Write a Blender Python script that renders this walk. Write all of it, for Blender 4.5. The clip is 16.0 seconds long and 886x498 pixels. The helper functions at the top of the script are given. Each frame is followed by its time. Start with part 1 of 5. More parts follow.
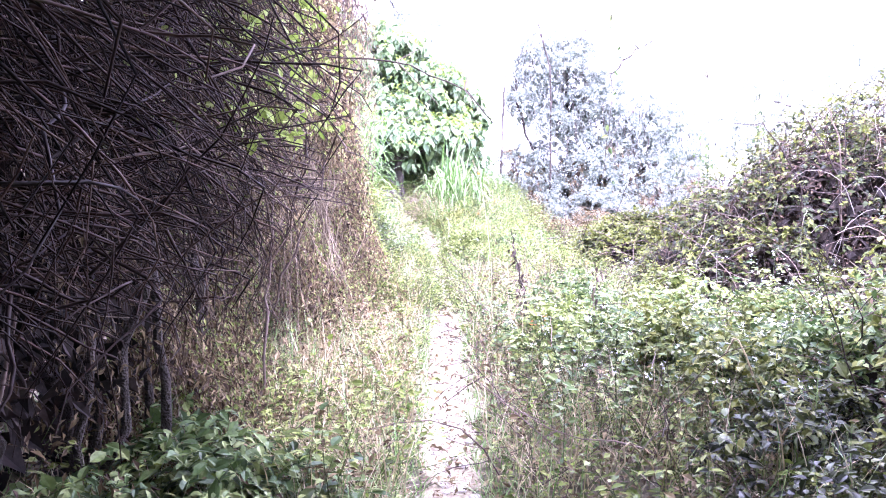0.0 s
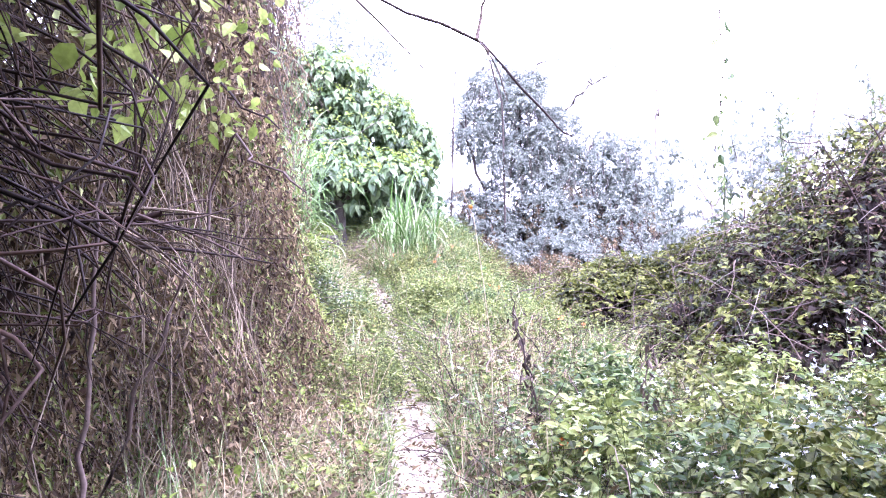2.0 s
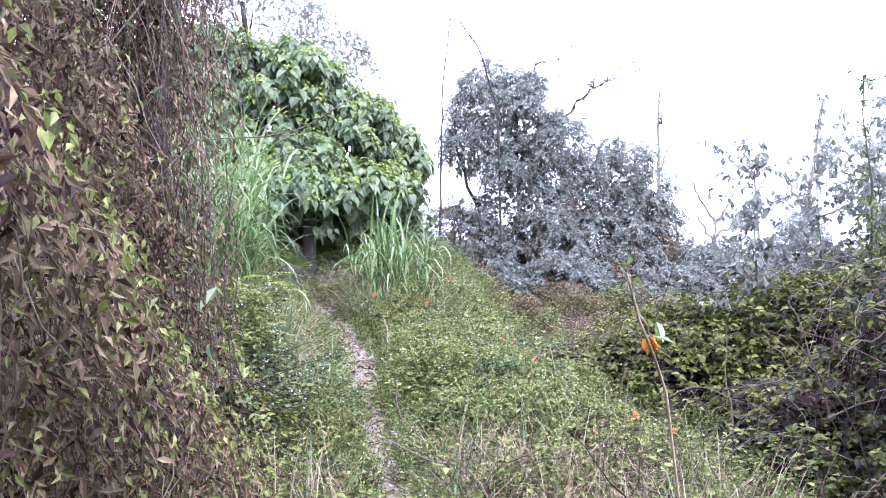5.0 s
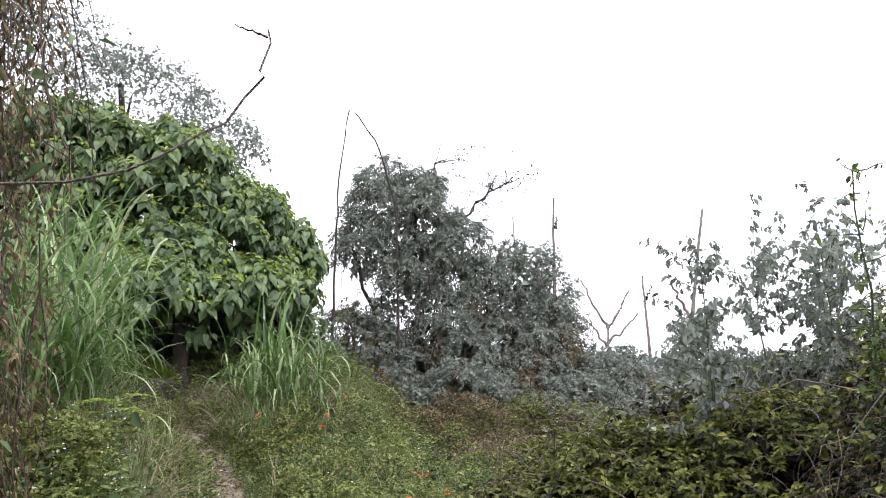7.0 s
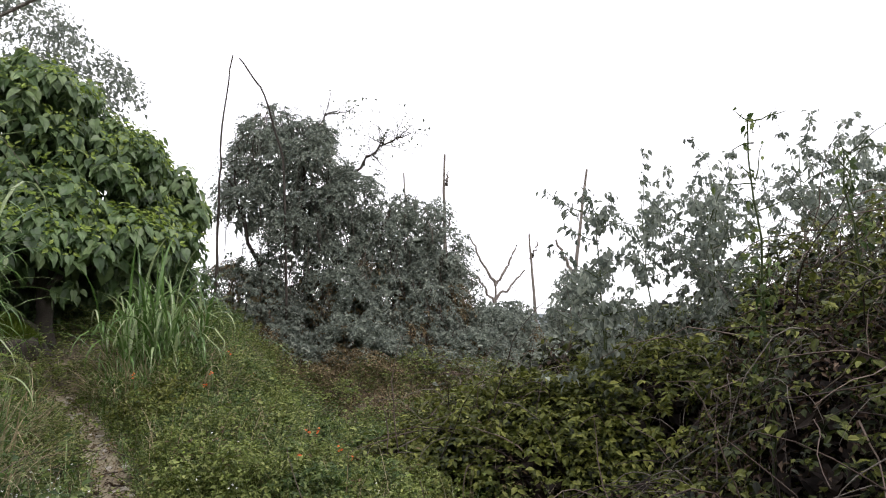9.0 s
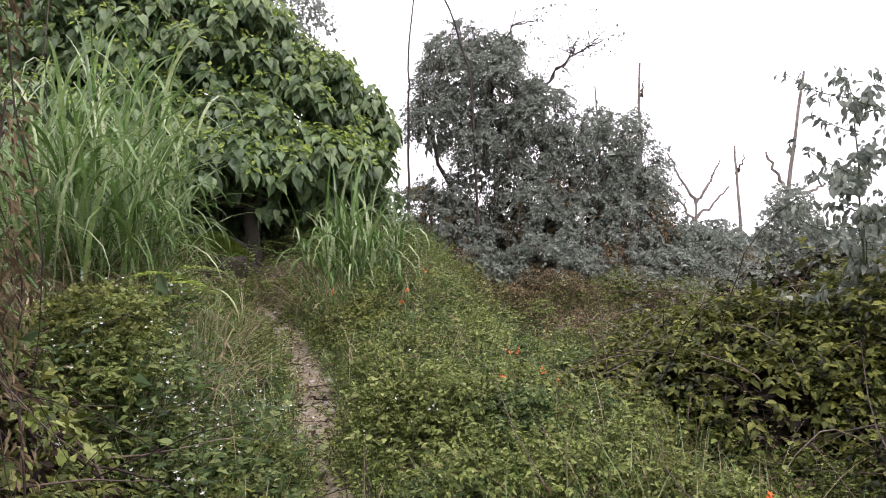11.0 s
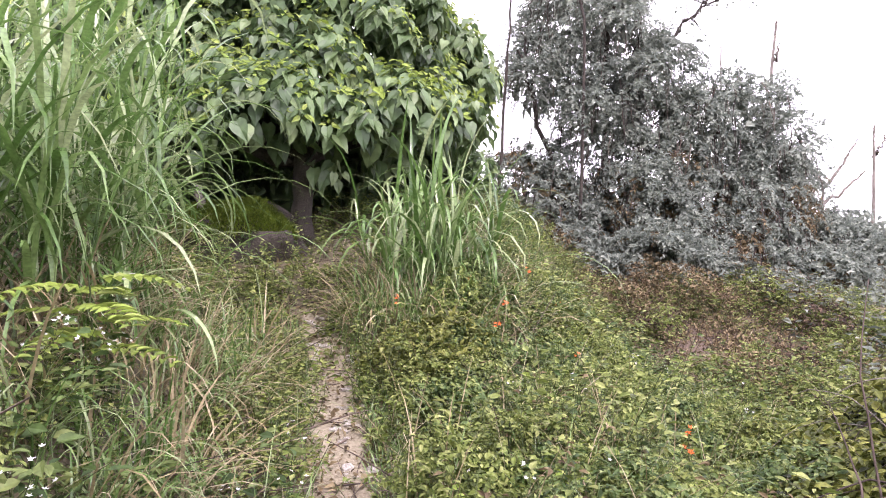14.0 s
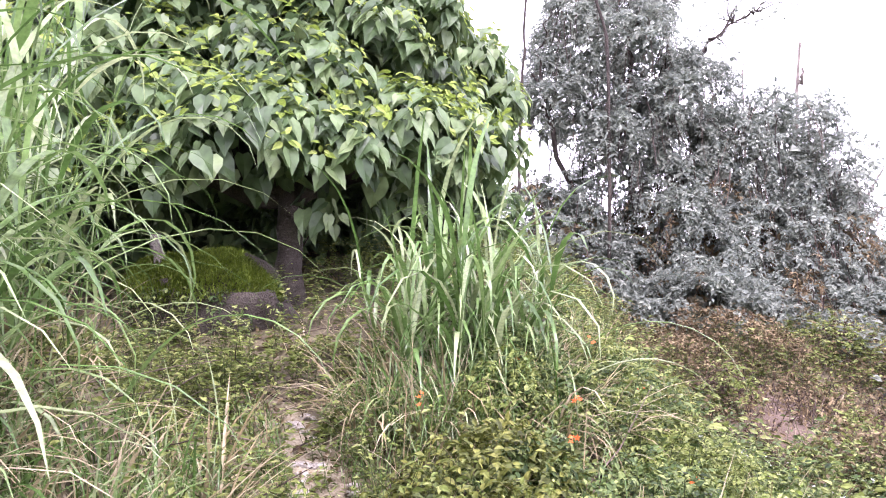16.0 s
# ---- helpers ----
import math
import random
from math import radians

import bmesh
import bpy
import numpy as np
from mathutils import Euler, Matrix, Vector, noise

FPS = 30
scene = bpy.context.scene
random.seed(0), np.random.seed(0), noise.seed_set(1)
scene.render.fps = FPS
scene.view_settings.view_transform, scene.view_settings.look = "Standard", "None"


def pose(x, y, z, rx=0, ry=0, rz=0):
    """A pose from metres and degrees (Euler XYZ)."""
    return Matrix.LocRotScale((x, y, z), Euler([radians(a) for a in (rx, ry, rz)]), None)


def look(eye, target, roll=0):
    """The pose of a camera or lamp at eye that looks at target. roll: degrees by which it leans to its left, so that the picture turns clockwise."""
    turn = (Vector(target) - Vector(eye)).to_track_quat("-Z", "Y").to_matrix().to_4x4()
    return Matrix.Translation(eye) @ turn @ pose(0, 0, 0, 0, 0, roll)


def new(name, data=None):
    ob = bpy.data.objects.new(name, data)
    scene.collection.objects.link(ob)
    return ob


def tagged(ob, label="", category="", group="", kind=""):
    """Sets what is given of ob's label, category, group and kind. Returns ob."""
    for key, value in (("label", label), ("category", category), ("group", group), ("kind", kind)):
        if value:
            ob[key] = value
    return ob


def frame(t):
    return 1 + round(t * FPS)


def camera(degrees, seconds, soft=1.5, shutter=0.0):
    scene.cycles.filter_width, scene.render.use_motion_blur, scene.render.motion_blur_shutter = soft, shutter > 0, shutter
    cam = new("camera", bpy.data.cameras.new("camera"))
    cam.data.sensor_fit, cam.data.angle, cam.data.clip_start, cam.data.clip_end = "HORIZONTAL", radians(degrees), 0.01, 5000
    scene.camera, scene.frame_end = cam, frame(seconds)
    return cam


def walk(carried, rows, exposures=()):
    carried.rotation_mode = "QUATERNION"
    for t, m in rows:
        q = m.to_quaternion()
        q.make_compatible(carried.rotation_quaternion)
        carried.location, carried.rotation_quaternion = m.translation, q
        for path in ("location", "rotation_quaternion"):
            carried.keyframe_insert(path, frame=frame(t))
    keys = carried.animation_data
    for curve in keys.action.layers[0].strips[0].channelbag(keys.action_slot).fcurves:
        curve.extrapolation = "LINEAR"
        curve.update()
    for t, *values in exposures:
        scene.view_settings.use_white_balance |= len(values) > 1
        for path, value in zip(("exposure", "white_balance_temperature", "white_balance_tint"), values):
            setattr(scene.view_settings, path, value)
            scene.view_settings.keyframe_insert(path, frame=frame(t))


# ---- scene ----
# ---------------------------------------------------------------- camera
PATH = [
    (0, (0.000, 0.002, 1.553), (-0.425, 1.953, 1.432), 1.3),
    (0.5, (-0.155, 0.454, 1.530), (-0.536, 2.415, 1.455), 1.3),
    (1, (-0.302, 0.900, 1.539), (-0.638, 2.871, 1.502), 1.0),
    (1.5, (-0.471, 1.384, 1.559), (-0.758, 3.363, 1.551), 0.9),
    (2, (-0.578, 1.908, 1.578), (-0.847, 3.890, 1.581), 0.5),
    (2.5, (-0.671, 2.485, 1.611), (-0.931, 4.467, 1.583), 0.3),
    (3, (-0.751, 3.014, 1.616), (-1.009, 4.996, 1.541), 0.2),
    (3.2, (-0.766, 3.226, 1.608), (-1.029, 5.207, 1.528), -0.1),
    (5.3, (-1.155, 4.590, 1.924), (-1.357, 6.578, 2.012), -0.0),
    (5.5, (-1.182, 4.742, 1.925), (-1.373, 6.728, 2.054), -0.2),
    (6, (-1.277, 5.087, 1.957), (-1.402, 7.072, 2.166), 0.3),
    (6.5, (-1.353, 5.392, 2.014), (-1.386, 7.373, 2.283), 0.6),
    (7, (-1.371, 5.577, 2.013), (-1.285, 7.551, 2.324), 0.2),
    (7.5, (-1.371, 5.691, 2.005), (-1.149, 7.655, 2.312), -0.2),
    (8, (-1.409, 5.747, 2.003), (-1.054, 7.696, 2.272), -0.5),
    (8.2, (-1.424, 5.786, 2.002), (-1.024, 7.730, 2.256), -0.6),
    (10.3, (-1.333, 5.858, 1.894), (-1.207, 7.852, 1.969), -1.6),
    (10.5, (-1.338, 5.996, 1.888), (-1.315, 7.995, 1.939), -1.5),
    (11, (-1.452, 6.406, 1.889), (-1.570, 8.402, 1.888), -0.9),
    (11.5, (-1.552, 6.801, 1.900), (-1.703, 8.795, 1.874), -0.3),
    (12, (-1.620, 7.188, 1.944), (-1.803, 9.179, 1.906), 0.4),
    (12.5, (-1.673, 7.553, 1.973), (-1.885, 9.541, 1.928), 1.2),
    (13, (-1.722, 7.962, 1.988), (-1.968, 9.946, 1.936), 1.6),
    (13.5, (-1.802, 8.356, 2.034), (-2.078, 10.336, 1.962), 2.4),
    (14, (-1.862, 8.712, 2.070), (-2.189, 10.683, 1.972), 2.7),
    (14.5, (-1.938, 9.079, 2.100), (-2.330, 11.037, 1.979), 2.6),
    (15, (-2.012, 9.410, 2.141), (-2.476, 11.352, 2.035), 2.3),
    (15.5, (-2.161, 9.790, 2.153), (-2.621, 11.736, 2.097), 1.9),
    (16, (-2.295, 10.169, 2.161), (-2.629, 12.141, 2.162), 1.4),
]
EXPOSURES = [(0.0, 3.35, 5250, 49), (1.5, 2.9, 5250, 49), (3.2, 2.25, 5200, 46), (5.3, 1.62, 5300, 39), (6.5, 1.0, 5850, 27), (8.0, -0.1, 6350, 17), (10.3, 0.08, 6350, 20), (11.0, 0.42, 6350, 26), (12.5, 1.02, 6300, 32), (14.5, 1.38, 6150, 37), (16.0, 1.72, 5950, 41)]
cam = camera(62.0, 16.0, soft=1.1)
walk(cam, [(t, look(eye, target, roll)) for t, eye, target, roll in PATH], EXPOSURES)


# ---------------------------------------------------------------- light
world = bpy.data.worlds.new("overcast_sky")
scene.world = world
world.use_nodes = True
wn, wl = world.node_tree.nodes, world.node_tree.links
sky = wn.new("ShaderNodeTexSky")
sky.sky_type = "NISHITA"
sky.sun_disc = False
sky.sun_elevation = radians(58)
sky.sun_rotation = radians(140)
sky.dust_density, sky.air_density, sky.ozone_density = 1.5, 1.0, 1.0
hue = wn.new("ShaderNodeHueSaturation")
hue.inputs["Saturation"].default_value = 0.15
wl.new(sky.outputs["Color"], hue.inputs["Color"])
cloud = wn.new("ShaderNodeMixRGB")
cloud.inputs["Fac"].default_value = 0.6
cloud.inputs["Color2"].default_value = (15.0, 15.1, 15.2, 1)
wl.new(hue.outputs["Color"], cloud.inputs["Color1"])
wl.new(cloud.outputs["Color"], wn["Background"].inputs["Color"])
wn["Background"].inputs["Strength"].default_value = 0.15

sun = new("sun", bpy.data.lights.new("sun", "SUN"))
sun.data.energy, sun.data.angle, sun.data.color = 1.3, radians(12), (1.0, 0.97, 0.92)
sun.matrix_world = look((0, 0, 50), (-50 * math.tan(radians(32)) * math.sin(radians(140)), -50 * math.tan(radians(32)) * math.cos(radians(140)), 0))


# ---------------------------------------------------------------- materials
def nodes_of(name):
    m = bpy.data.materials.new(name)
    m.use_nodes = True
    return m, m.node_tree.nodes, m.node_tree.links


def ramp(n, cols):
    r = n.new("ShaderNodeValToRGB")
    while len(r.color_ramp.elements) < len(cols):
        r.color_ramp.elements.new(0.5)
    for i, c in enumerate(cols):
        r.color_ramp.elements[i].position = i / (len(cols) - 1)
        r.color_ramp.elements[i].color = (*c, 1)
    return r


def plant_mat(name, cols, trans=0.3, rough=0.5, scale=6.0, blotch=0.5, gloss=0.2):
    """Leaf or stem: a colour a piece, grain inside the piece, some light let through."""
    m, n, l = nodes_of(name)
    bsdf, out = n["Principled BSDF"], n["Material Output"]
    geo, info = n.new("ShaderNodeNewGeometry"), n.new("ShaderNodeObjectInfo")
    add, fr = n.new("ShaderNodeMath"), n.new("ShaderNodeMath")
    add.operation, fr.operation = "ADD", "FRACT"
    l.new(geo.outputs["Random Per Island"], add.inputs[0])
    l.new(info.outputs["Random"], add.inputs[1])
    l.new(add.outputs[0], fr.inputs[0])
    r = ramp(n, cols)
    l.new(fr.outputs[0], r.inputs[0])
    tc, noi, noi2 = n.new("ShaderNodeTexCoord"), n.new("ShaderNodeTexNoise"), n.new("ShaderNodeTexNoise")
    noi.inputs["Scale"].default_value, noi2.inputs["Scale"].default_value = scale, scale * 9
    l.new(tc.outputs["Object"], noi.inputs["Vector"])
    l.new(tc.outputs["Object"], noi2.inputs["Vector"])
    mp = n.new("ShaderNodeMapRange")
    mp.inputs["From Min"].default_value, mp.inputs["From Max"].default_value = 0.3, 0.7
    mp.inputs["To Min"].default_value, mp.inputs["To Max"].default_value = 1 - blotch, 1 + blotch
    av = n.new("ShaderNodeMath")
    av.operation = "ADD"
    half = n.new("ShaderNodeMath")
    half.operation, half.inputs[1].default_value = "MULTIPLY", 0.5
    l.new(noi.outputs["Fac"], av.inputs[0])
    l.new(noi2.outputs["Fac"], av.inputs[1])
    l.new(av.outputs[0], half.inputs[0])
    l.new(half.outputs[0], mp.inputs["Value"])
    mul = n.new("ShaderNodeVectorMath")
    mul.operation = "SCALE"
    l.new(r.outputs["Color"], mul.inputs[0])
    l.new(mp.outputs[0], mul.inputs["Scale"])
    l.new(mul.outputs[0], bsdf.inputs["Base Color"])
    bsdf.inputs["Roughness"].default_value = rough
    bsdf.inputs["Specular IOR Level"].default_value = gloss
    bump = n.new("ShaderNodeBump")
    bump.inputs["Strength"].default_value, bump.inputs["Distance"].default_value = 0.3, 0.004
    l.new(noi2.outputs["Fac"], bump.inputs["Height"])
    l.new(bump.outputs[0], bsdf.inputs["Normal"])
    if trans:
        tr, mix = n.new("ShaderNodeBsdfTranslucent"), n.new("ShaderNodeMixShader")
        mix.inputs[0].default_value = trans
        l.new(mul.outputs[0], tr.inputs["Color"])
        l.new(bsdf.outputs[0], mix.inputs[1])
        l.new(tr.outputs[0], mix.inputs[2])
        l.new(mix.outputs[0], out.inputs["Surface"])
    return m


def soil_mat(name, cols, scale=1.2, rough=0.95, bump_d=0.02):
    m, n, l = nodes_of(name)
    bsdf = n["Principled BSDF"]
    tc, a, b = n.new("ShaderNodeTexCoord"), n.new("ShaderNodeTexNoise"), n.new("ShaderNodeTexNoise")
    a.inputs["Scale"].default_value, a.inputs["Detail"].default_value = scale, 8
    b.inputs["Scale"].default_value, b.inputs["Detail"].default_value = scale * 22, 5
    for t in (a, b):
        l.new(tc.outputs["Object"], t.inputs["Vector"])
    mix = n.new("ShaderNodeMath")
    mix.operation = "ADD"
    half = n.new("ShaderNodeMapRange")
    half.inputs["From Min"].default_value, half.inputs["From Max"].default_value = 0.7, 1.3
    l.new(a.outputs["Fac"], mix.inputs[0])
    l.new(b.outputs["Fac"], mix.inputs[1])
    l.new(mix.outputs[0], half.inputs["Value"])
    r = ramp(n, cols)
    l.new(half.outputs[0], r.inputs[0])
    l.new(r.outputs["Color"], bsdf.inputs["Base Color"])
    bsdf.inputs["Roughness"].default_value = rough
    bump = n.new("ShaderNodeBump")
    bump.inputs["Strength"].default_value, bump.inputs["Distance"].default_value = 0.8, bump_d
    l.new(b.outputs["Fac"], bump.inputs["Height"])
    l.new(bump.outputs[0], bsdf.inputs["Normal"])
    return m


M_GROUND = soil_mat("soil_and_litter", [(0.04, 0.032, 0.02), (0.085, 0.07, 0.042), (0.13, 0.11, 0.06), (0.20, 0.16, 0.10)])
M_PATH = soil_mat("trodden_earth", [(0.15, 0.125, 0.08), (0.27, 0.23, 0.155), (0.39, 0.345, 0.25)], scale=3.0, bump_d=0.015)
M_RED = soil_mat("red_earth", [(0.06, 0.042, 0.030), (0.115, 0.078, 0.054), (0.17, 0.125, 0.09)], scale=2.0)
M_STONE = soil_mat("pale_stone", [(0.22, 0.20, 0.17), (0.38, 0.35, 0.30), (0.50, 0.46, 0.40)], scale=5.0, rough=0.85)
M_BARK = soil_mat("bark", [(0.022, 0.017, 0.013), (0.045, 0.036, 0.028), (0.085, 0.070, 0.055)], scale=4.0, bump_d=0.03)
M_DEADWOOD = soil_mat("dead_wood", [(0.10, 0.085, 0.07), (0.19, 0.165, 0.14), (0.27, 0.24, 0.20)], scale=5.0)
M_TREELEAF = plant_mat("broad_leaf", [(0.055, 0.095, 0.038), (0.090, 0.146, 0.058), (0.135, 0.20, 0.082), (0.20, 0.27, 0.115)], 0.3, 0.42, 1.5, 0.45, gloss=0.38)
M_TIPLEAF = plant_mat("young_leaf", [(0.15, 0.22, 0.035), (0.23, 0.31, 0.055), (0.31, 0.38, 0.10)], 0.38, 0.45)
# leaf green paled and greyed: the haze is mixed into the colour
M_HAZELEAF = plant_mat("hazed_leaf", [(0.13, 0.155, 0.13), (0.185, 0.215, 0.175), (0.245, 0.275, 0.225), (0.33, 0.36, 0.29)], 0.4, 0.6, 1.2, 0.45)
# bramble green; its near-black stops stand for deep shadow among the leaves
M_MOUNDLEAF = plant_mat("shaded_bramble_leaf", [(0.011, 0.014, 0.007), (0.018, 0.024, 0.010), (0.032, 0.043, 0.013), (0.062, 0.080, 0.020), (0.15, 0.165, 0.04)], 0.22, 0.42)
M_BROWNLEAF = plant_mat("withered_leaf", [(0.055, 0.038, 0.022), (0.110, 0.080, 0.042), (0.185, 0.140, 0.074), (0.32, 0.255, 0.145)], 0.25, 0.7)
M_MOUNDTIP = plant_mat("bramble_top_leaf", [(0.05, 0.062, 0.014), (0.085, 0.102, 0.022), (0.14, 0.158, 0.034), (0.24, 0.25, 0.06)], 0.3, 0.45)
M_RUSTLEAF = plant_mat("rusty_dead_leaf", [(0.022, 0.014, 0.010), (0.042, 0.026, 0.018), (0.075, 0.048, 0.032), (0.15, 0.105, 0.07)], 0.1, 0.7)
M_HERB = plant_mat("herb_leaf", [(0.050, 0.070, 0.017), (0.122, 0.162, 0.034), (0.205, 0.252, 0.066), (0.33, 0.36, 0.125)], 0.32, 0.45)
M_HERB_BLUE = plant_mat("cool_green_herb_leaf", [(0.028, 0.052, 0.016), (0.064, 0.108, 0.031), (0.125, 0.175, 0.053), (0.22, 0.265, 0.09)], 0.3, 0.45)
M_GRASS = plant_mat("grass_blade", [(0.06, 0.125, 0.026), (0.11, 0.20, 0.052), (0.19, 0.29, 0.095), (0.37, 0.43, 0.23)], 0.32, 0.26, gloss=0.55)
M_DRYGRASS = plant_mat("dry_grass", [(0.20, 0.16, 0.08), (0.34, 0.28, 0.16), (0.48, 0.42, 0.28)], 0.25, 0.6)
# near-black leaf colour that paints in the shade inside mounds and thickets
M_SHADELEAF = plant_mat("shade_filler_leaf", [(0.012, 0.009, 0.008), (0.022, 0.016, 0.013), (0.038, 0.028, 0.021)], 0.0, 0.8)
M_VINE = plant_mat("dry_vine_stem", [(0.05, 0.038, 0.026), (0.10, 0.078, 0.052), (0.17, 0.135, 0.09), (0.28, 0.23, 0.16)], 0.0, 0.75)
# red-brown bark taken down near black to hold the thicket's shade
M_SHADETWIG = plant_mat("shade_dark_twig", [(0.011, 0.006, 0.0045), (0.019, 0.011, 0.008), (0.034, 0.020, 0.015), (0.10, 0.066, 0.048)], 0.0, 0.75)
M_TWIG = plant_mat("dry_twig", [(0.026, 0.018, 0.016), (0.052, 0.037, 0.032), (0.090, 0.066, 0.054), (0.20, 0.155, 0.125)], 0.0, 0.75)
M_STEM = plant_mat("green_stem", [(0.05, 0.07, 0.025), (0.09, 0.11, 0.04)], 0.0, 0.6)
M_WHITE = plant_mat("white_petal", [(0.70, 0.72, 0.70), (0.80, 0.80, 0.78)], 0.2, 0.6, blotch=0.1)
M_ORANGE = plant_mat("orange_petal", [(0.75, 0.13, 0.03), (0.85, 0.20, 0.05)], 0.2, 0.5, blotch=0.15)
M_AMBER = plant_mat("amber_petal", [(0.70, 0.28, 0.03), (0.80, 0.38, 0.06)], 0.3, 0.5, blotch=0.15)
M_MOSS = plant_mat("moss", [(0.07, 0.11, 0.012), (0.12, 0.17, 0.02), (0.17, 0.22, 0.03)], 0.2, 0.8)
# woods in blue-grey, distance haze included in the colour
M_HILL = soil_mat("far_woods", [(0.10, 0.125, 0.13), (0.14, 0.165, 0.165), (0.18, 0.20, 0.19)], scale=0.08, bump_d=0.5)

# ---------------------------------------------------------------- mesh builders
rng = np.random.default_rng(7)


def mesh_from(name, verts, faces, mat, smooth=False):
    """A mesh from an array of places and a list of arrays of corners (one array a number of corners)."""
    me = bpy.data.meshes.new(name)
    verts = np.asarray(verts, np.float32)
    faces = [np.asarray(f, np.int32) for f in (faces if isinstance(faces, list) else [faces])]
    loops = np.concatenate([f.ravel() for f in faces])
    size = np.concatenate([np.full(len(f), f.shape[1], np.int32) for f in faces])
    me.vertices.add(len(verts))
    me.vertices.foreach_set("co", verts.ravel())
    me.loops.add(len(loops))
    me.loops.foreach_set("vertex_index", loops)
    me.polygons.add(len(size))
    me.polygons.foreach_set("loop_start", np.concatenate([[0], np.cumsum(size)[:-1]]).astype(np.int32))
    me.polygons.foreach_set("use_smooth", np.full(len(size), smooth))
    me.update(calc_edges=True)
    me.materials.append(mat)
    return me


def thing(name, label, category, at=(0, 0, 0), group="", kind=""):
    ob = new(name)
    ob.empty_display_size = 0.1
    ob.location = at
    return tagged(ob, label, category, group, kind)


JOINED = {"crown", "leaves", "inner_leaves", "withered_leaves", "young_leaves", "green_leaves", "yellow_leaves", "twig_leaves", "dry_leaves", "stems", "twigs",
          "hanging_stems", "hanging_vines", "hanging_creepers", "blades", "dry_blades", "top_leaves", "fine_twigs", "thin_blades", "dead_blades", "dead_canes", "canes", "flowers", "stalks"}


def part(name, me, parent, label=""):
    """Links a mesh in world places as one part under a thing or a part."""
    ob = new(name, me)
    ob.parent = parent
    root = parent
    away = Vector((0, 0, 0))
    while root:
        away += root.location
        root = root.parent
    ob.location = -away
    if name in JOINED:
        ob["kind"] = "stuff"
    return tagged(ob, label)


def unit(v):
    return v / np.maximum(np.linalg.norm(v, axis=-1, keepdims=True), 1e-9)


def turn_to(tip, normal):
    """Turns (N, 3, 3) whose y axis is tip and whose z axis is near normal."""
    y = unit(tip)
    x = unit(np.cross(y, normal))
    return np.stack([x, y, np.cross(x, y)], axis=-1)


LEAF = (np.array([(0, 0, 0), (0.5, 0.42, 0.10), (0, 1, -0.12), (-0.5, 0.42, 0.10)]), np.array([(0, 1, 2), (0, 2, 3)]))
OVAL = (np.array([(0, 0, 0), (0.40, 0.22, 0.07), (0.46, 0.55, 0.05), (0, 1, -0.16), (-0.46, 0.55, 0.05), (-0.40, 0.22, 0.07), (0, 0.45, -0.03)]),
        np.array([(6, 0, 1), (6, 1, 2), (6, 2, 3), (6, 3, 4), (6, 4, 5), (6, 5, 0)]))
HEART = (np.array([(0, 0, 0), (0.27, -0.10, 0.05), (0.50, 0.16, 0.09), (0.44, 0.46, 0.05), (0.20, 0.78, -0.05), (0, 1.06, -0.22), (-0.20, 0.78, -0.05),
                   (-0.44, 0.46, 0.05), (-0.50, 0.16, 0.09), (-0.27, -0.10, 0.05), (0, 0.42, -0.04)]),
         np.array([(10, i, (i + 1) % 10) for i in range(10)]))
FLOWER = (np.array([(0, 0, 0.05)] + [(0.5 * (1 if i % 2 else 0.45) * math.cos(i * math.pi / 5), 0.5 * (1 if i % 2 else 0.45) * math.sin(i * math.pi / 5), 0.12 * (i % 2)) for i in range(10)]),
          np.array([(0, 1 + i, 1 + (i + 1) % 10) for i in range(10)]))


def scatter(kind, at, turns, size):
    """Many copies of one leaf shape as places and faces; size (N, 3) or (N,)."""
    verts, faces = kind
    size = np.asarray(size, float)
    if size.ndim == 1:
        size = np.repeat(size[:, None], 3, 1)
    local = verts[None] * size[:, None, :]
    out = np.einsum("nij,nkj->nki", turns, local) + at[:, None, :]
    many = faces[None] + (np.arange(len(at)) * len(verts))[:, None, None]
    return out.reshape(-1, 3), many.reshape(-1, faces.shape[1])


def tubes(lines, radii, sides=4):
    """Tapered tubes along lines (N, m, 3) with radii (N, m)."""
    lines, radii = np.asarray(lines, float), np.asarray(radii, float)
    count, m, _ = lines.shape
    along = unit(np.gradient(lines, axis=1))
    ref = np.where(np.abs(along[..., 2:3]) > 0.9, np.array([1.0, 0, 0]), np.array([0, 0, 1.0]))
    a = unit(np.cross(along, ref))
    b = np.cross(along, a)
    ang = np.arange(sides) * 2 * math.pi / sides
    ring = a[:, :, None] * np.cos(ang)[:, None] + b[:, :, None] * np.sin(ang)[:, None]
    verts = (lines[:, :, None] + ring * radii[:, :, None, None]).reshape(-1, 3)
    i, j = np.meshgrid(np.arange(m - 1), np.arange(sides), indexing="ij")
    quad = np.stack([i * sides + j, i * sides + (j + 1) % sides, (i + 1) * sides + (j + 1) % sides, (i + 1) * sides + j], -1).reshape(-1, 4)
    return verts, (quad[None] + (np.arange(count) * m * sides)[:, None, None]).reshape(-1, 4)


def one_tube(points, r0, r1, sides=8, wobble=0.0, steps=12):
    """One tapered limb through the points, bent a little."""
    pts = np.array(points, float)
    s = np.linspace(0, len(pts) - 1, steps)
    line = np.stack([np.interp(s, np.arange(len(pts)), pts[:, k]) for k in range(3)], 1)
    line[1:-1] += rng.normal(0, wobble, (steps - 2, 3))
    return tubes(line[None], np.linspace(r0, r1, steps)[None] * rng.uniform(0.9, 1.1, (1, steps)), sides)


